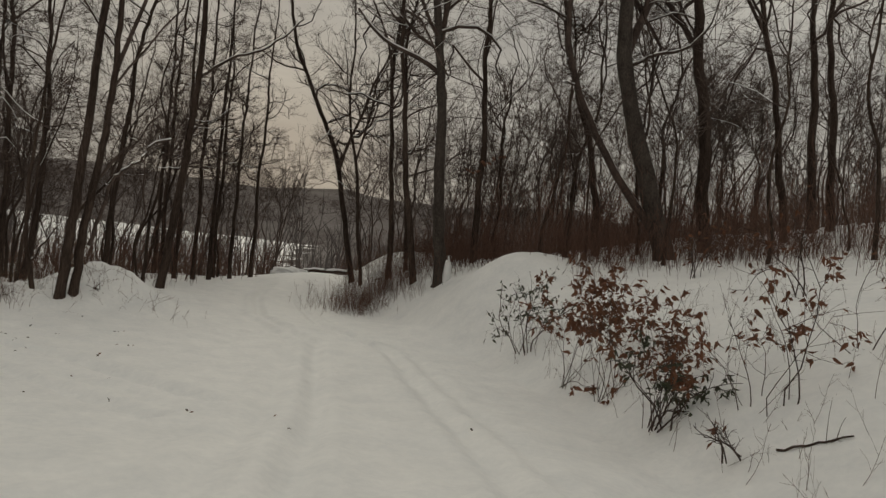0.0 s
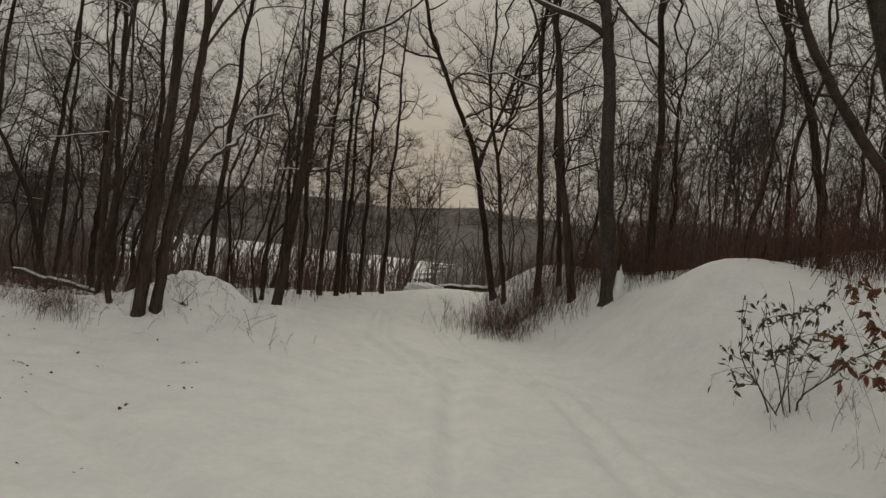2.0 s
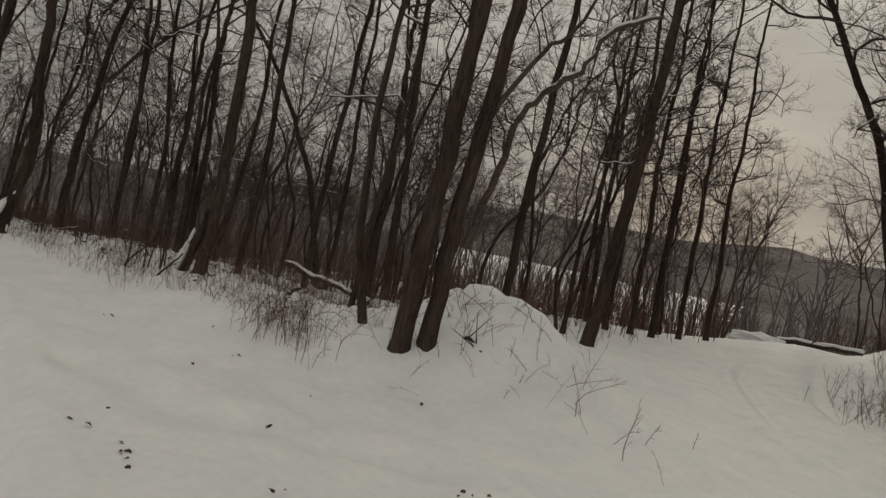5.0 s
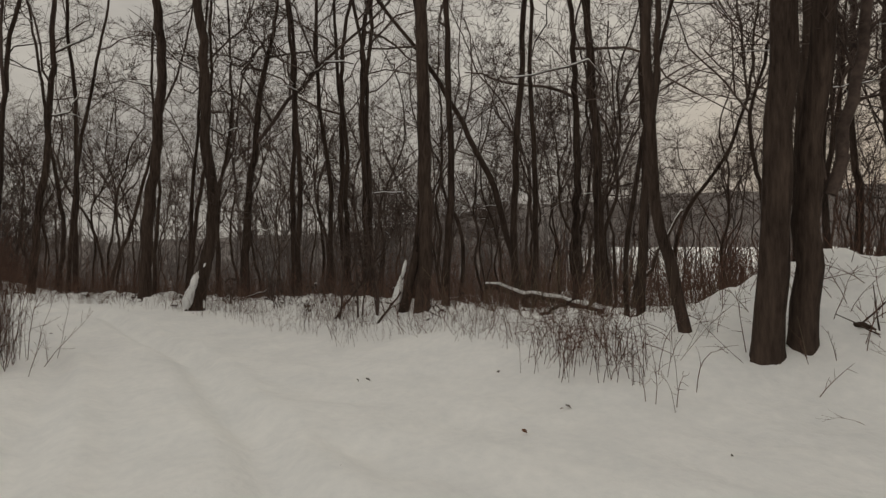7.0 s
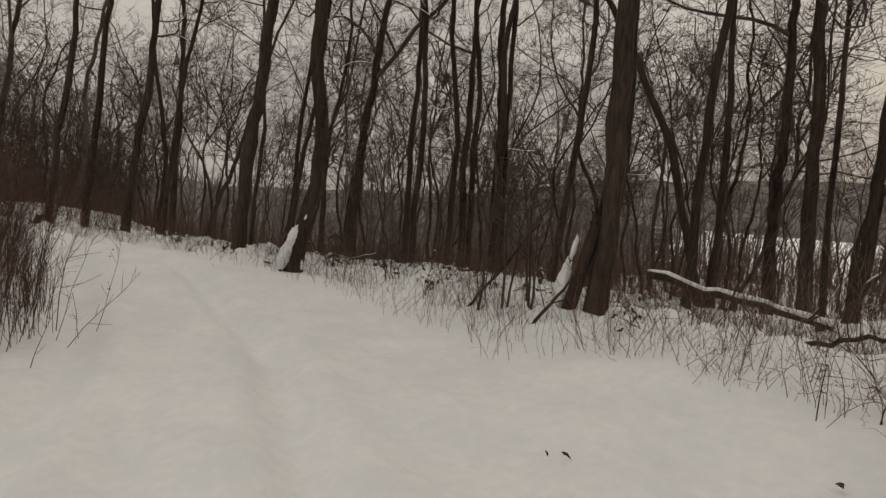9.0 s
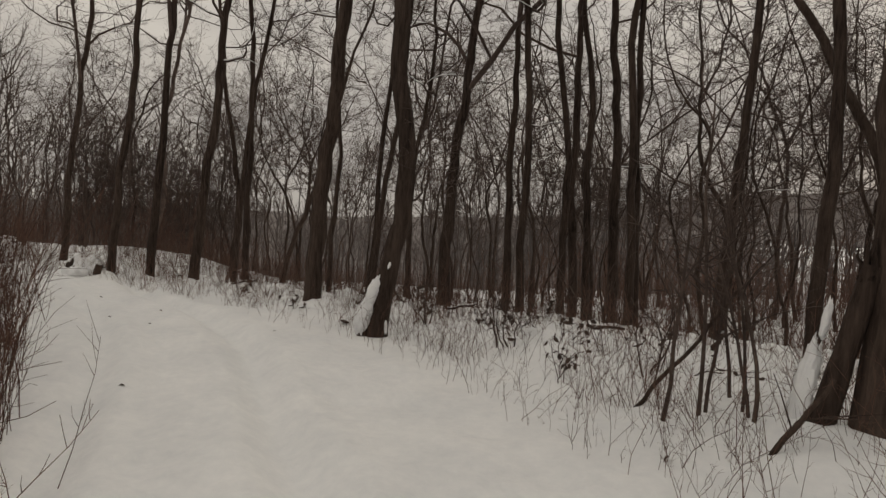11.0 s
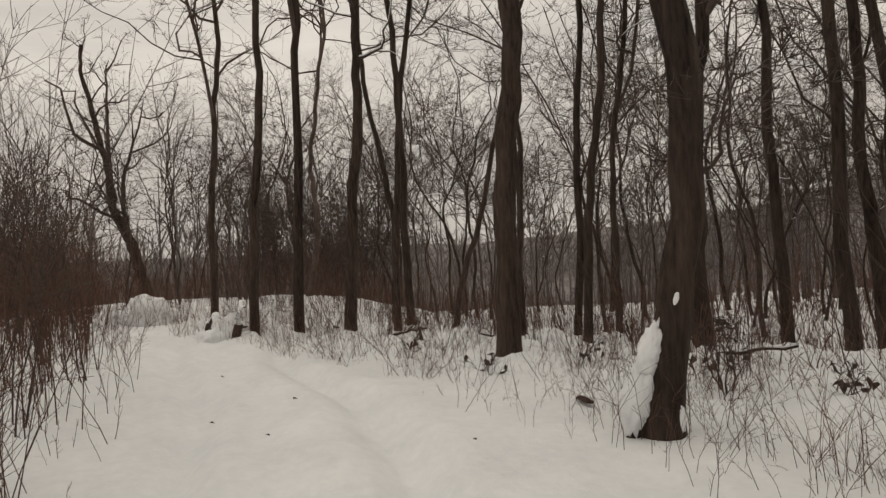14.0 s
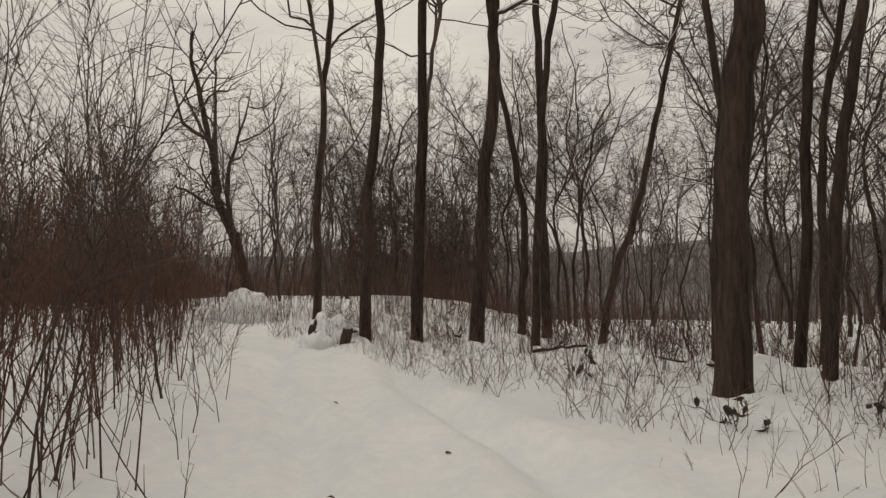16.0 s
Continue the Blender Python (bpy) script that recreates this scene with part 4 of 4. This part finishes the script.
def shrub(x, y, tall, stems, leaves, kinds, seed, label, name="leafy_shrub", lean=0.3, low=0.3, clump=0.08, r=0.012, size=1.0, category="shrub", group="shrubs on the bank", crook=0.22):
    """A shrub: stems, twigs and single leaves hanging from them."""
    rng = np.random.default_rng(seed)
    top = tagged(new(name, None), label, category, group=group)
    z = float(height(x, y)) - 0.04
    top.location = (x, y, z)
    tips, woody = [], Mesh()
    for _ in range(stems):
        way = np.array([rng.normal(0, lean), rng.normal(0, lean), 1.0])
        line = wander(rng, (rng.normal(0, clump), rng.normal(0, clump), 0), way, tall * rng.uniform(0.6, 1.05), 7, crook, 0.04)
        rr = r * rng.uniform(0.6, 1.1)
        woody.tube(line, np.linspace(rr, rr * 0.35, 8), 5)
        for _ in range(7):
            p, d = along(line, rng.uniform(low, 0.97))
            twig = wander(rng, p, side_way(rng, d, rng.uniform(0.5, 1.1)), tall * rng.uniform(0.12, 0.34), 3, 0.2, 0.03)
            woody.tube(twig, (rr * 0.45, rr * 0.38, rr * 0.3, rr * 0.2), 4)
            tips.append(twig)
            for _ in range(2):
                p2, d2 = along(twig, rng.uniform(0.3, 0.95))
                t2 = wander(rng, p2, side_way(rng, d2, 0.8), tall * rng.uniform(0.05, 0.13), 2, 0.2, 0.0)
                woody.tube(t2, (rr * 0.3, rr * 0.22, rr * 0.15), 3)
                tips.append(t2)
    woody.link("branchwork", TWIG, top)
    for _ in range(leaves):
        line = tips[int(rng.integers(0, len(tips)))]
        p, d = along(line, rng.uniform(0.35, 1.0))
        leaf = new("leaf", kinds[int(rng.integers(0, len(kinds)))])
        leaf.parent = top
        leaf.matrix_basis = Matrix.LocRotScale(Vector(p), Euler((rng.uniform(0, 6.28), rng.uniform(0.1, 1.3), rng.uniform(0, 6.28))), Vector((1, 1, 1)) * rng.uniform(0.7, 1.25) * size)
    return top


def east_shrub(x, y, tall, stems, leaves, kinds, seed, label, clump=0.08, r=0.012, size=1.0, **rest):
    """A shrub placed on the clearing's axes."""
    return shrub(*east(x, y), tall * EAST_SIZE, stems, leaves, kinds, seed, label, clump=clump * EAST_SIZE, r=r * EAST_SIZE, size=size * EAST_SIZE, **rest)


east_shrub(2.7, 7.3, 1.9, 9, 400, OAK_LEAVES, 431, "young oak shrub holding rust-brown dead leaves above snow", lean=0.4, low=0.35, r=0.007, size=0.85)
east_shrub(2.5, 8.7, 2.0, 11, 620, OAK_LEAVES, 432, "spreading oak shrub thick with rust-brown dead leaves", lean=0.4, low=0.5, r=0.007, size=0.9, crook=0.16)
east_shrub(2.2, 10.1, 2.0, 8, 480, OAK_LEAVES, 433, "oak shrub with rust-brown leaves on the bank", lean=0.4, low=0.45, r=0.007, size=0.9)
east_shrub(3.5, 6.05, 2.1, 4, 130, OAK_LEAVES, 434, "slender sapling with a few curled brown leaves", lean=0.16, low=0.35, r=0.008, size=0.85)
east_shrub(3.3, 6.5, 1.5, 4, 22, OAK_LEAVES, 435, "nearly bare sapling with a few brown leaves", lean=0.35, r=0.007, size=0.85)
east_shrub(4.4, 6.4, 1.6, 3, 20, OAK_LEAVES, 436, "nearly bare sapling with hanging brown leaves", lean=0.2, r=0.007, size=0.85)
east_shrub(2.72, 7.1, 1.1, 8, 260, LAUREL_LEAVES, 407, "dark green broadleaf shrub half buried in snow", lean=0.3, low=0.45)
east_shrub(1.85, 12.5, 1.9, 8, 260, LAUREL_LEAVES, 408, "evergreen shrub with bare branches above it on the bank", lean=0.3, low=0.2, size=1.1, r=0.012)
east_shrub(3.0, 5.7, 0.6, 4, 6, OAK_LEAVES, 409, "tiny bare shrub poking from snow", lean=0.6)
east_shrub(5.3, 9.2, 1.7, 4, 20, OAK_LEAVES, 410, "thin sapling with brown leaves on the bank", lean=0.25)
east_shrub(5.2, 13.0, 1.6, 6, 50, OAK_LEAVES, 411, "oak shrub with dead brown leaves under the trees", lean=0.35)
shrub(-16.3, 13.7, 1.0, 6, 18, DARK_LEAVES, 412, "low arching bare shrub with a few curled leaves on the verge", lean=0.8, r=0.01)
shrub(-15.1, 13.65, 2.3, 7, 8, DARK_LEAVES, 413, "clump of dark bare stems standing beside a thick trunk", lean=0.1, clump=0.22, r=0.017, crook=0.09)
rng = np.random.default_rng(440)
for i in range(26):
    x = -19.6 - 8.0 * rng.random() ** 1.2
    y = south_edge(x) - 0.3 - 1.9 * rng.random()
    shrub(x, y, rng.uniform(1.4, 3.2), 1 + int(rng.integers(0, 2)), 0, DARK_LEAVES, 450 + i, "thin bare sapling with crooked stems beside the snowy track", "sapling", lean=0.05, low=0.35, clump=0.1,
          r=rng.uniform(0.007, 0.013), category="sapling", group="saplings beside the track", crook=0.07)
shrub(-18.4, 12.9, 0.8, 5, 22, DARK_LEAVES, 414, "small shrub with dark curled leaves on the verge", lean=0.3)
shrub(-20.6, 12.3, 0.8, 5, 20, DARK_LEAVES, 415, "small shrub with dark curled leaves in the verge weeds", lean=0.3)
for i, (x, y, h) in enumerate(((-19.0, 13.3, 0.6), (-20.0, 13.0, 0.5), (-21.2, 12.4, 0.6), (-17.6, 13.4, 0.7), (-22.4, 11.6, 0.5), (-16.9, 13.0, 0.5), (-21.9, 10.4, 0.4), (-13.3, 13.9, 0.6), (-24.0, 9.4, 0.4))):
    shrub(x, y, h, 5, 16, DARK_LEAVES, 420 + i, "small dead plant with dark curled leaves in verge snow", "dead_plant", lean=0.4, r=0.006)


# ---- fallen wood, snow heaps and small litter ----
def rod(mesh, a, b, r0, r1, sides=9, wobble=0.0, seed=0, steps=7):
    """A log or pole from a to b with a slightly wavering line and closed, broken ends."""
    rng = np.random.default_rng(seed)
    u = np.linspace(0, 1, steps)[:, None]
    line = np.array(a) * (1 - u) + np.array(b) * u + rng.normal(0, wobble, (steps, 3))
    line = np.concatenate([line[:1], line, line[-1:]])
    mesh.tube(line, np.concatenate([[0.25 * r0], np.linspace(r0, r1, steps), [0.25 * r1]]), sides)
    return line


def log(x0, y0, x1, y1, r, seed, label, up0=0.0, up1=0.0, name="fallen_log", snow=True, mat=None, wobble=0.55):
    """A fallen trunk lying in the snow, with broken stubs and a ridge of snow along its top."""
    rng = np.random.default_rng(seed)
    za, zb = float(height(x0, y0)) + r * 0.6 + up0, float(height(x1, y1)) + r * 0.6 + up1
    top = tagged(new(name, None), label, "log", group="fallen wood")
    top.location = (x0, y0, za)
    b = np.array((x1 - x0, y1 - y0, zb - za))
    wood = Mesh()
    line = rod(wood, (0, 0, 0), b, r, r * 0.6, 9, r * wobble, seed, 10)
    wood.link("trunk", mat or BARK, top)
    stubs = Mesh()
    for _ in range(3):
        p, d = along(line[1:-1], rng.uniform(0.2, 0.9))
        way = side_way(rng, d, 1.0)
        way[2] = abs(way[2])
        rod(stubs, p, p + way * rng.uniform(0.2, 0.6), r * 0.3, r * 0.12, 5, 0.01, seed + 1, 4)
    tagged(stubs.link("stub", BARK, top), kind="stuff")
    if snow:
        cap = Mesh()
        k = line[1:-1] + np.array([0, 0, r * 0.72])
        cap.tube(k, r * 0.62 * (1 + rng.normal(0, 0.12, len(k))), 8)
        cap.link("snow_cap", SNOW_CAP, top, label="ridge of snow along the log")
    return top


log(-18.4, 18.0, -14.9, 18.6, 0.085, 501, "long fallen trunk with snow along its top among trees", 0.5, 0.15)
log(-16.8, 21.3, -15.6, 21.6, 0.05, 503, "snow-topped dead pole leaning in the wood", 0.3, 2.4, "leaning_pole")
log(-28.4, 13.4, -25.0, 14.6, 0.05, 505, "fallen trunk half buried in snow under the trees", -0.03, -0.06)
log(-27.2, 5.35, -26.2, 6.2, 0.13, 506, "short snow-capped log at the edge of the track", 0.06, 0.02)
log(-15.75, 13.1, -15.3, 13.8, 0.02, 508, "broken branch stuck upright in the snow", -0.05, 1.0, "broken_branch", False)
log(-14.5, 13.4, -14.4, 13.8, 0.022, 509, "broken branch leaning against a trunk", -0.05, 0.4, "broken_branch", False)
log(*east(-8.3, 38.6), *east(-5.3, 39.6), 0.176, 540, "snow-topped log lying across the end of the track", 0.05, 0.05, wobble=0.15)
for i, (x0, y0, x1, y1, r, up) in enumerate(((-22.6, 13.0, -21.2, 13.3, 0.025, 0.25), (-25.8, 10.2, -24.3, 10.9, 0.03, 0.1), (-21.4, 14.6, -20.1, 14.2, 0.03, 0.35), (-26.4, 8.9, -25.4, 9.6, 0.025, 0.2),
                                           (-24.4, 12.6, -23.2, 12.2, 0.02, 0.4), (-19.9, 14.3, -18.6, 14.6, 0.03, 0.1), (-17.9, 15.4, -16.9, 14.8, 0.025, 0.3), (-12.6, 15.1, -11.3, 14.7, 0.025, 0.3),
                                           (-29.3, 7.2, -28.0, 7.6, 0.035, 0.1), (-13.6, 17.0, -12.0, 16.6, 0.03, 0.2))):
    log(x0, y0, x1, y1, r, 530 + i, "dead fallen branch propped in the snow behind the verge", 0.0, up, "fallen_branch", i % 2 == 0)
log(8.1, 8.15, 8.75, 7.72, 0.017, 514, "dark fallen branch lying on the snow", 0.0, 0.0, "fallen_branch", False)
log(*east(-7.7, 14.0), *east(-7.3, 13.9), 0.034, 515, "short dark stick in the snow by a trunk", 0.0, 0.0, "fallen_branch", False)


def heap(x, y, rx, ry, tall, seed, label, name="snow_mound"):
    """A lumpy heap of snow."""
    bm = bmesh.new()
    bmesh.ops.create_icosphere(bm, subdivisions=4, radius=1.0)
    z = float(height(x, y))
    for v in bm.verts:
        n = noise.fractal((v.co.x * 1.7 + seed, v.co.y * 1.7, v.co.z * 1.7), 1.0, 2.0, 4)
        f = 1 + 0.38 * n
        v.co = Vector((v.co.x * rx * f, v.co.y * ry * f, (v.co.z * f) * tall))
    me = bpy.data.meshes.new(name)
    bm.to_mesh(me)
    bm.free()
    me.shade_smooth()
    me.materials.append(SNOW_CAP)
    ob = tagged(new(name, me), label, "snow heap", group="snow heaps")
    ob.location = (x, y, z - 0.05)
    return ob


heap(-26.75, 5.85, 0.42, 0.34, 0.42, 1.0, "rounded heap of snow over logs beside the track")
heap(-26.15, 5.75, 0.3, 0.24, 0.26, 2.0, "small lump of snow beside a log")
heap(-30.6, 2.5, 0.7, 0.6, 0.7, 3.0, "tall snow-covered brush heap at the bend")
heap(-31.4, 1.9, 0.9, 0.6, 0.5, 4.0, "broad snow-covered brush heap at the bend")
heap(*east(-8.9, 38.2), 1.5, 0.95, 0.47, 7.0, "low heap of ploughed snow at the end of the track")
heap(-24.9, 7.75, 0.16, 0.13, 0.12, 5.0, "small snow-capped clod at the track edge")
thicket("heap_twigs", "dead stalks sticking out of the snow heaps", BRUSH, 200, patch(-30.7, 2.5, 0.8, 0.6), (0.5, 1.3), (0.003, 0.006), 4, 330, 0.25)


def packed_snow(owner, ox, oy, oz, rx, ry, rz, seed, turn=0.0, tilt=0.0):
    """Snow plastered against the side of a trunk."""
    bm = bmesh.new()
    bmesh.ops.create_icosphere(bm, subdivisions=4, radius=1.0)
    for v in bm.verts:
        f = 1 + 0.3 * noise.fractal((v.co.x * 2.8 + seed, v.co.y * 2.2, v.co.z * 2.6), 1.0, 2.0, 4)
        f += 0.16 * noise.fractal((v.co.x * 9 + seed, v.co.y * 9, v.co.z * 5), 1.0, 2.0, 3)
        squeeze = 1.0 - 0.1 * max(v.co.z, 0)
        v.co = Vector((v.co.x * rx * f * squeeze, v.co.y * ry * f * squeeze, v.co.z * rz * f))
    me = bpy.data.meshes.new("packed_snow")
    bm.to_mesh(me)
    bm.free()
    me.shade_smooth()
    me.materials.append(SNOW_CAP)
    ob = new("packed_snow", me)
    ob.parent = owner
    ob["label"] = "white snow packed against the trunk"
    ob.matrix_basis = pose(ox, oy, oz, tilt, 0, turn)
    return ob


def tree_at(x, y):
    return min((o for o in scene.objects if o.name.startswith("bare_tree")), key=lambda o: (o.location.x - x) ** 2 + (o.location.y - y) ** 2)


crooked, oak, forked, smooth_tree, thick_tree = tree_at(-19.5, 11.4), tree_at(-23.2, 10.7), tree_at(*east(-8.5, 14.0)), tree_at(*east(0, 20.6)), tree_at(-14.6, 14.1)
packed_snow(crooked, 0.05, -0.17, 0.48, 0.1, 0.1, 0.25, 1.7, 20, -18)
packed_snow(crooked, 0.07, -0.07, 0.78, 0.06, 0.075, 0.2, 2.5, 10, -18)
packed_snow(crooked, 0.115, 0.12, 1.14, 0.01, 0.02, 0.05, 3.5, 0, -14)
packed_snow(crooked, 0.115, 0.1, 0.32, 0.015, 0.04, 0.1, 8.0)
spur = Mesh()
u = np.linspace(0, 1, 9)
spur.tube(np.column_stack([0.0 * u, -0.25 + 0.27 * u ** 1.3, -0.15 + 1.07 * u]), 0.075 * (1 - 0.85 * u) + 0.02 * np.exp(-u * 9), 9)
spur.link("root_spur", BARK, crooked)
packed_snow(smooth_tree, 0.3, -0.11, 0.59, 0.16, 0.22, 0.68, 5.0)
packed_snow(forked, 0.1, 0.12, 0.22, 0.08, 0.1, 0.16, 7.0)


def torn_spur(owner):
    """A torn-off second stem at the foot of a trunk, with splintered top and snow down one side."""
    rng = np.random.default_rng(71)
    u = np.linspace(0, 1, 14)
    line = np.column_stack([-0.2 + 0.17 * u, -0.3 + 0.25 * u, -0.06 + 1.37 * u])
    body, shards = Mesh(), Mesh()
    body.tube(line, (0.085 - 0.015 * u) * (1 + rng.normal(0, 0.05, 14)) + 0.05 * np.exp(-u * 10), 12)
    body.link("torn_stem", BARK, owner, label="broken-off second stem with rough dark bark")
    for k in range(9):
        p = line[-2] + np.array([math.cos(k * 0.7), math.sin(k * 0.7), 0]) * 0.055
        rod(shards, p, p + np.array([rng.normal(0, 0.03), rng.normal(0, 0.03), rng.uniform(0.08, 0.3)]), 0.028, 0.005, 5, 0.008, 71 + k, 5)
    tagged(shards.link("torn_top", BARK, owner), kind="stuff")
    packed_snow(owner, -0.26, -0.33, 0.42, 0.065, 0.07, 0.36, 12.0, 0, -12)
    packed_snow(owner, -0.22, -0.22, 0.92, 0.022, 0.03, 0.15, 13.0, 0, -12)


torn_spur(thick_tree)


def splinter(owner, ox, oy, z0, z1, width, mat, label):
    """A strip of torn, bare wood on a trunk."""
    m = Mesh()
    u = np.linspace(0, 1, 6)
    m.tube(np.column_stack([ox - 0.03 * u, np.full(6, oy), z0 + (z1 - z0) * u]), width * np.array([0.2, 0.8, 1.0, 0.9, 0.6, 0.15]), 6)
    m.link("splinter", mat, owner, label=label)


BARE_WOOD = material("torn_orange_wood", 0.8, (0.26, 0.10, 0.045), (0.5, 0.24, 0.11), 5.0, 40.0, 0.5, 0.01, stretch_z=0.2)
splinter(tree_at(*east(1.1, 22.7)), -0.03, -0.18, 2.7, 4.05, 0.034, BARE_WOOD, "orange strip of torn bare wood")
splinter(smooth_tree, -0.19, -0.22, 1.75, 2.1, 0.04, SNOW_CAP, "small white blaze on the trunk")

LITTER = leaf_mesh("leaf", DEAD_LEAF, 0.09, 0.06, 1.2)
DARK_LITTER = leaf_mesh("leaf", LEAF_DARK, 0.11, 0.08, 1.5)
rng = np.random.default_rng(600)
spots = ((-6.2, 9.4), (-6.2, 10.5), (-5.8, 11.6), (-4.9, 10.2), (-3.6, 7.1), (-3.2, 6.2), (-2.3, 5.9), (-1.3, 6.2), (0.5, 6.5), (-1.2, 5.5), (-5.7, 8.6), (-4.7, 8.9),
         (-7.5, 10.2), (-7.0, 10.0), (-7.4, 10.0), (-7.0, 11.1), (-7.5, 11.9), (-7.1, 12.7), (-8.6, 10.3), (-10.4, 12.9), (-9.1, 12.4), (-9.2, 12.9), (-11.4, 11.9), (-14.8, 12.7), (-17.1, 9.1),
         (-19.4, 10.2), (-18.1, 12.9), (-24.4, 7.9), (-20.7, 11.1), (-19.9, 8.6), (-21.2, 8.4), (-20.9, 11.5), (-22.4, 7.2), (-24.3, 9.7), (-20.2, 7.9), (-5.81, 10.6), (-5.7, 10.7), (-4.75, 9.92), (-5.52, 13.17), (-5.45, 13.1), (-3.97, 11.7), (-3.9, 11.8), (-1.54, 8.34), (-1.5, 8.4),
         (-3.42, 10.32), (-2.09, 8.21), (-6.41, 10.99), (-6.5, 11.0), (-6.79, 10.93), (-5.63, 10.5), (-1.2, 6.6), (0.9, 6.9))
for i, (x, y) in enumerate(spots):
    x, y = east(x, y) if i < 19 else (x, y)
    for _ in range(1 + int(rng.random() < 0.2)):
        leaf = tagged(new("fallen_leaf", DARK_LITTER if rng.random() < 0.7 else LITTER), "single dark curled leaf lying on the snow", "leaf", group="leaves on the snow")
        lx, ly = x + rng.normal(0, 0.07), y + rng.normal(0, 0.07)
        leaf.matrix_basis = Matrix.LocRotScale(Vector((lx, ly, float(height(lx, ly)) + 0.035)), Euler((rng.normal(0, 0.5), rng.normal(0, 0.4), rng.uniform(0, 6.28))), Vector((1, 1, 1)) * rng.uniform(0.35, 0.75))
slab = Mesh()
rod(slab, (-0.12, 0, 0), (0.12, 0.03, 0.02), 0.05, 0.04, 7, 0.006, 3)
o = tagged(slab.link("bark_slab", BARK), "dark slab of bark lying on the verge snow", "bark")
o.location = (-20.5, 11.1, float(height(-20.5, 11.1)) + 0.03)
o.scale = (1, 1, 0.35)
holder = tree_at(*east(1.1, 22.7))
rng = np.random.default_rng(610)
twigs = Mesh()
for k in range(5):
    line = wander(rng, (0, 0, 4.4 + 0.22 * k), (-0.8 + 0.5 * k, -0.7, 0.05), 1.2, 6, 0.18, 0.0)
    twigs.tube(line, np.linspace(0.016, 0.005, 7), 5)
    for _ in range(13):
        p, _d = along(line, rng.uniform(0.3, 1.0))
        leaf = new("leaf", OAK_LEAVES[int(rng.integers(0, 3))])
        leaf.parent = holder
        leaf.matrix_basis = Matrix.LocRotScale(Vector(p), Euler((rng.uniform(0, 6.28), rng.uniform(0.1, 1.3), rng.uniform(0, 6.28))), Vector((1, 1, 1)) * rng.uniform(1.0, 1.6))
twigs.link("leafy_limb", TWIG, holder, label="low limb still holding rust-brown leaves")
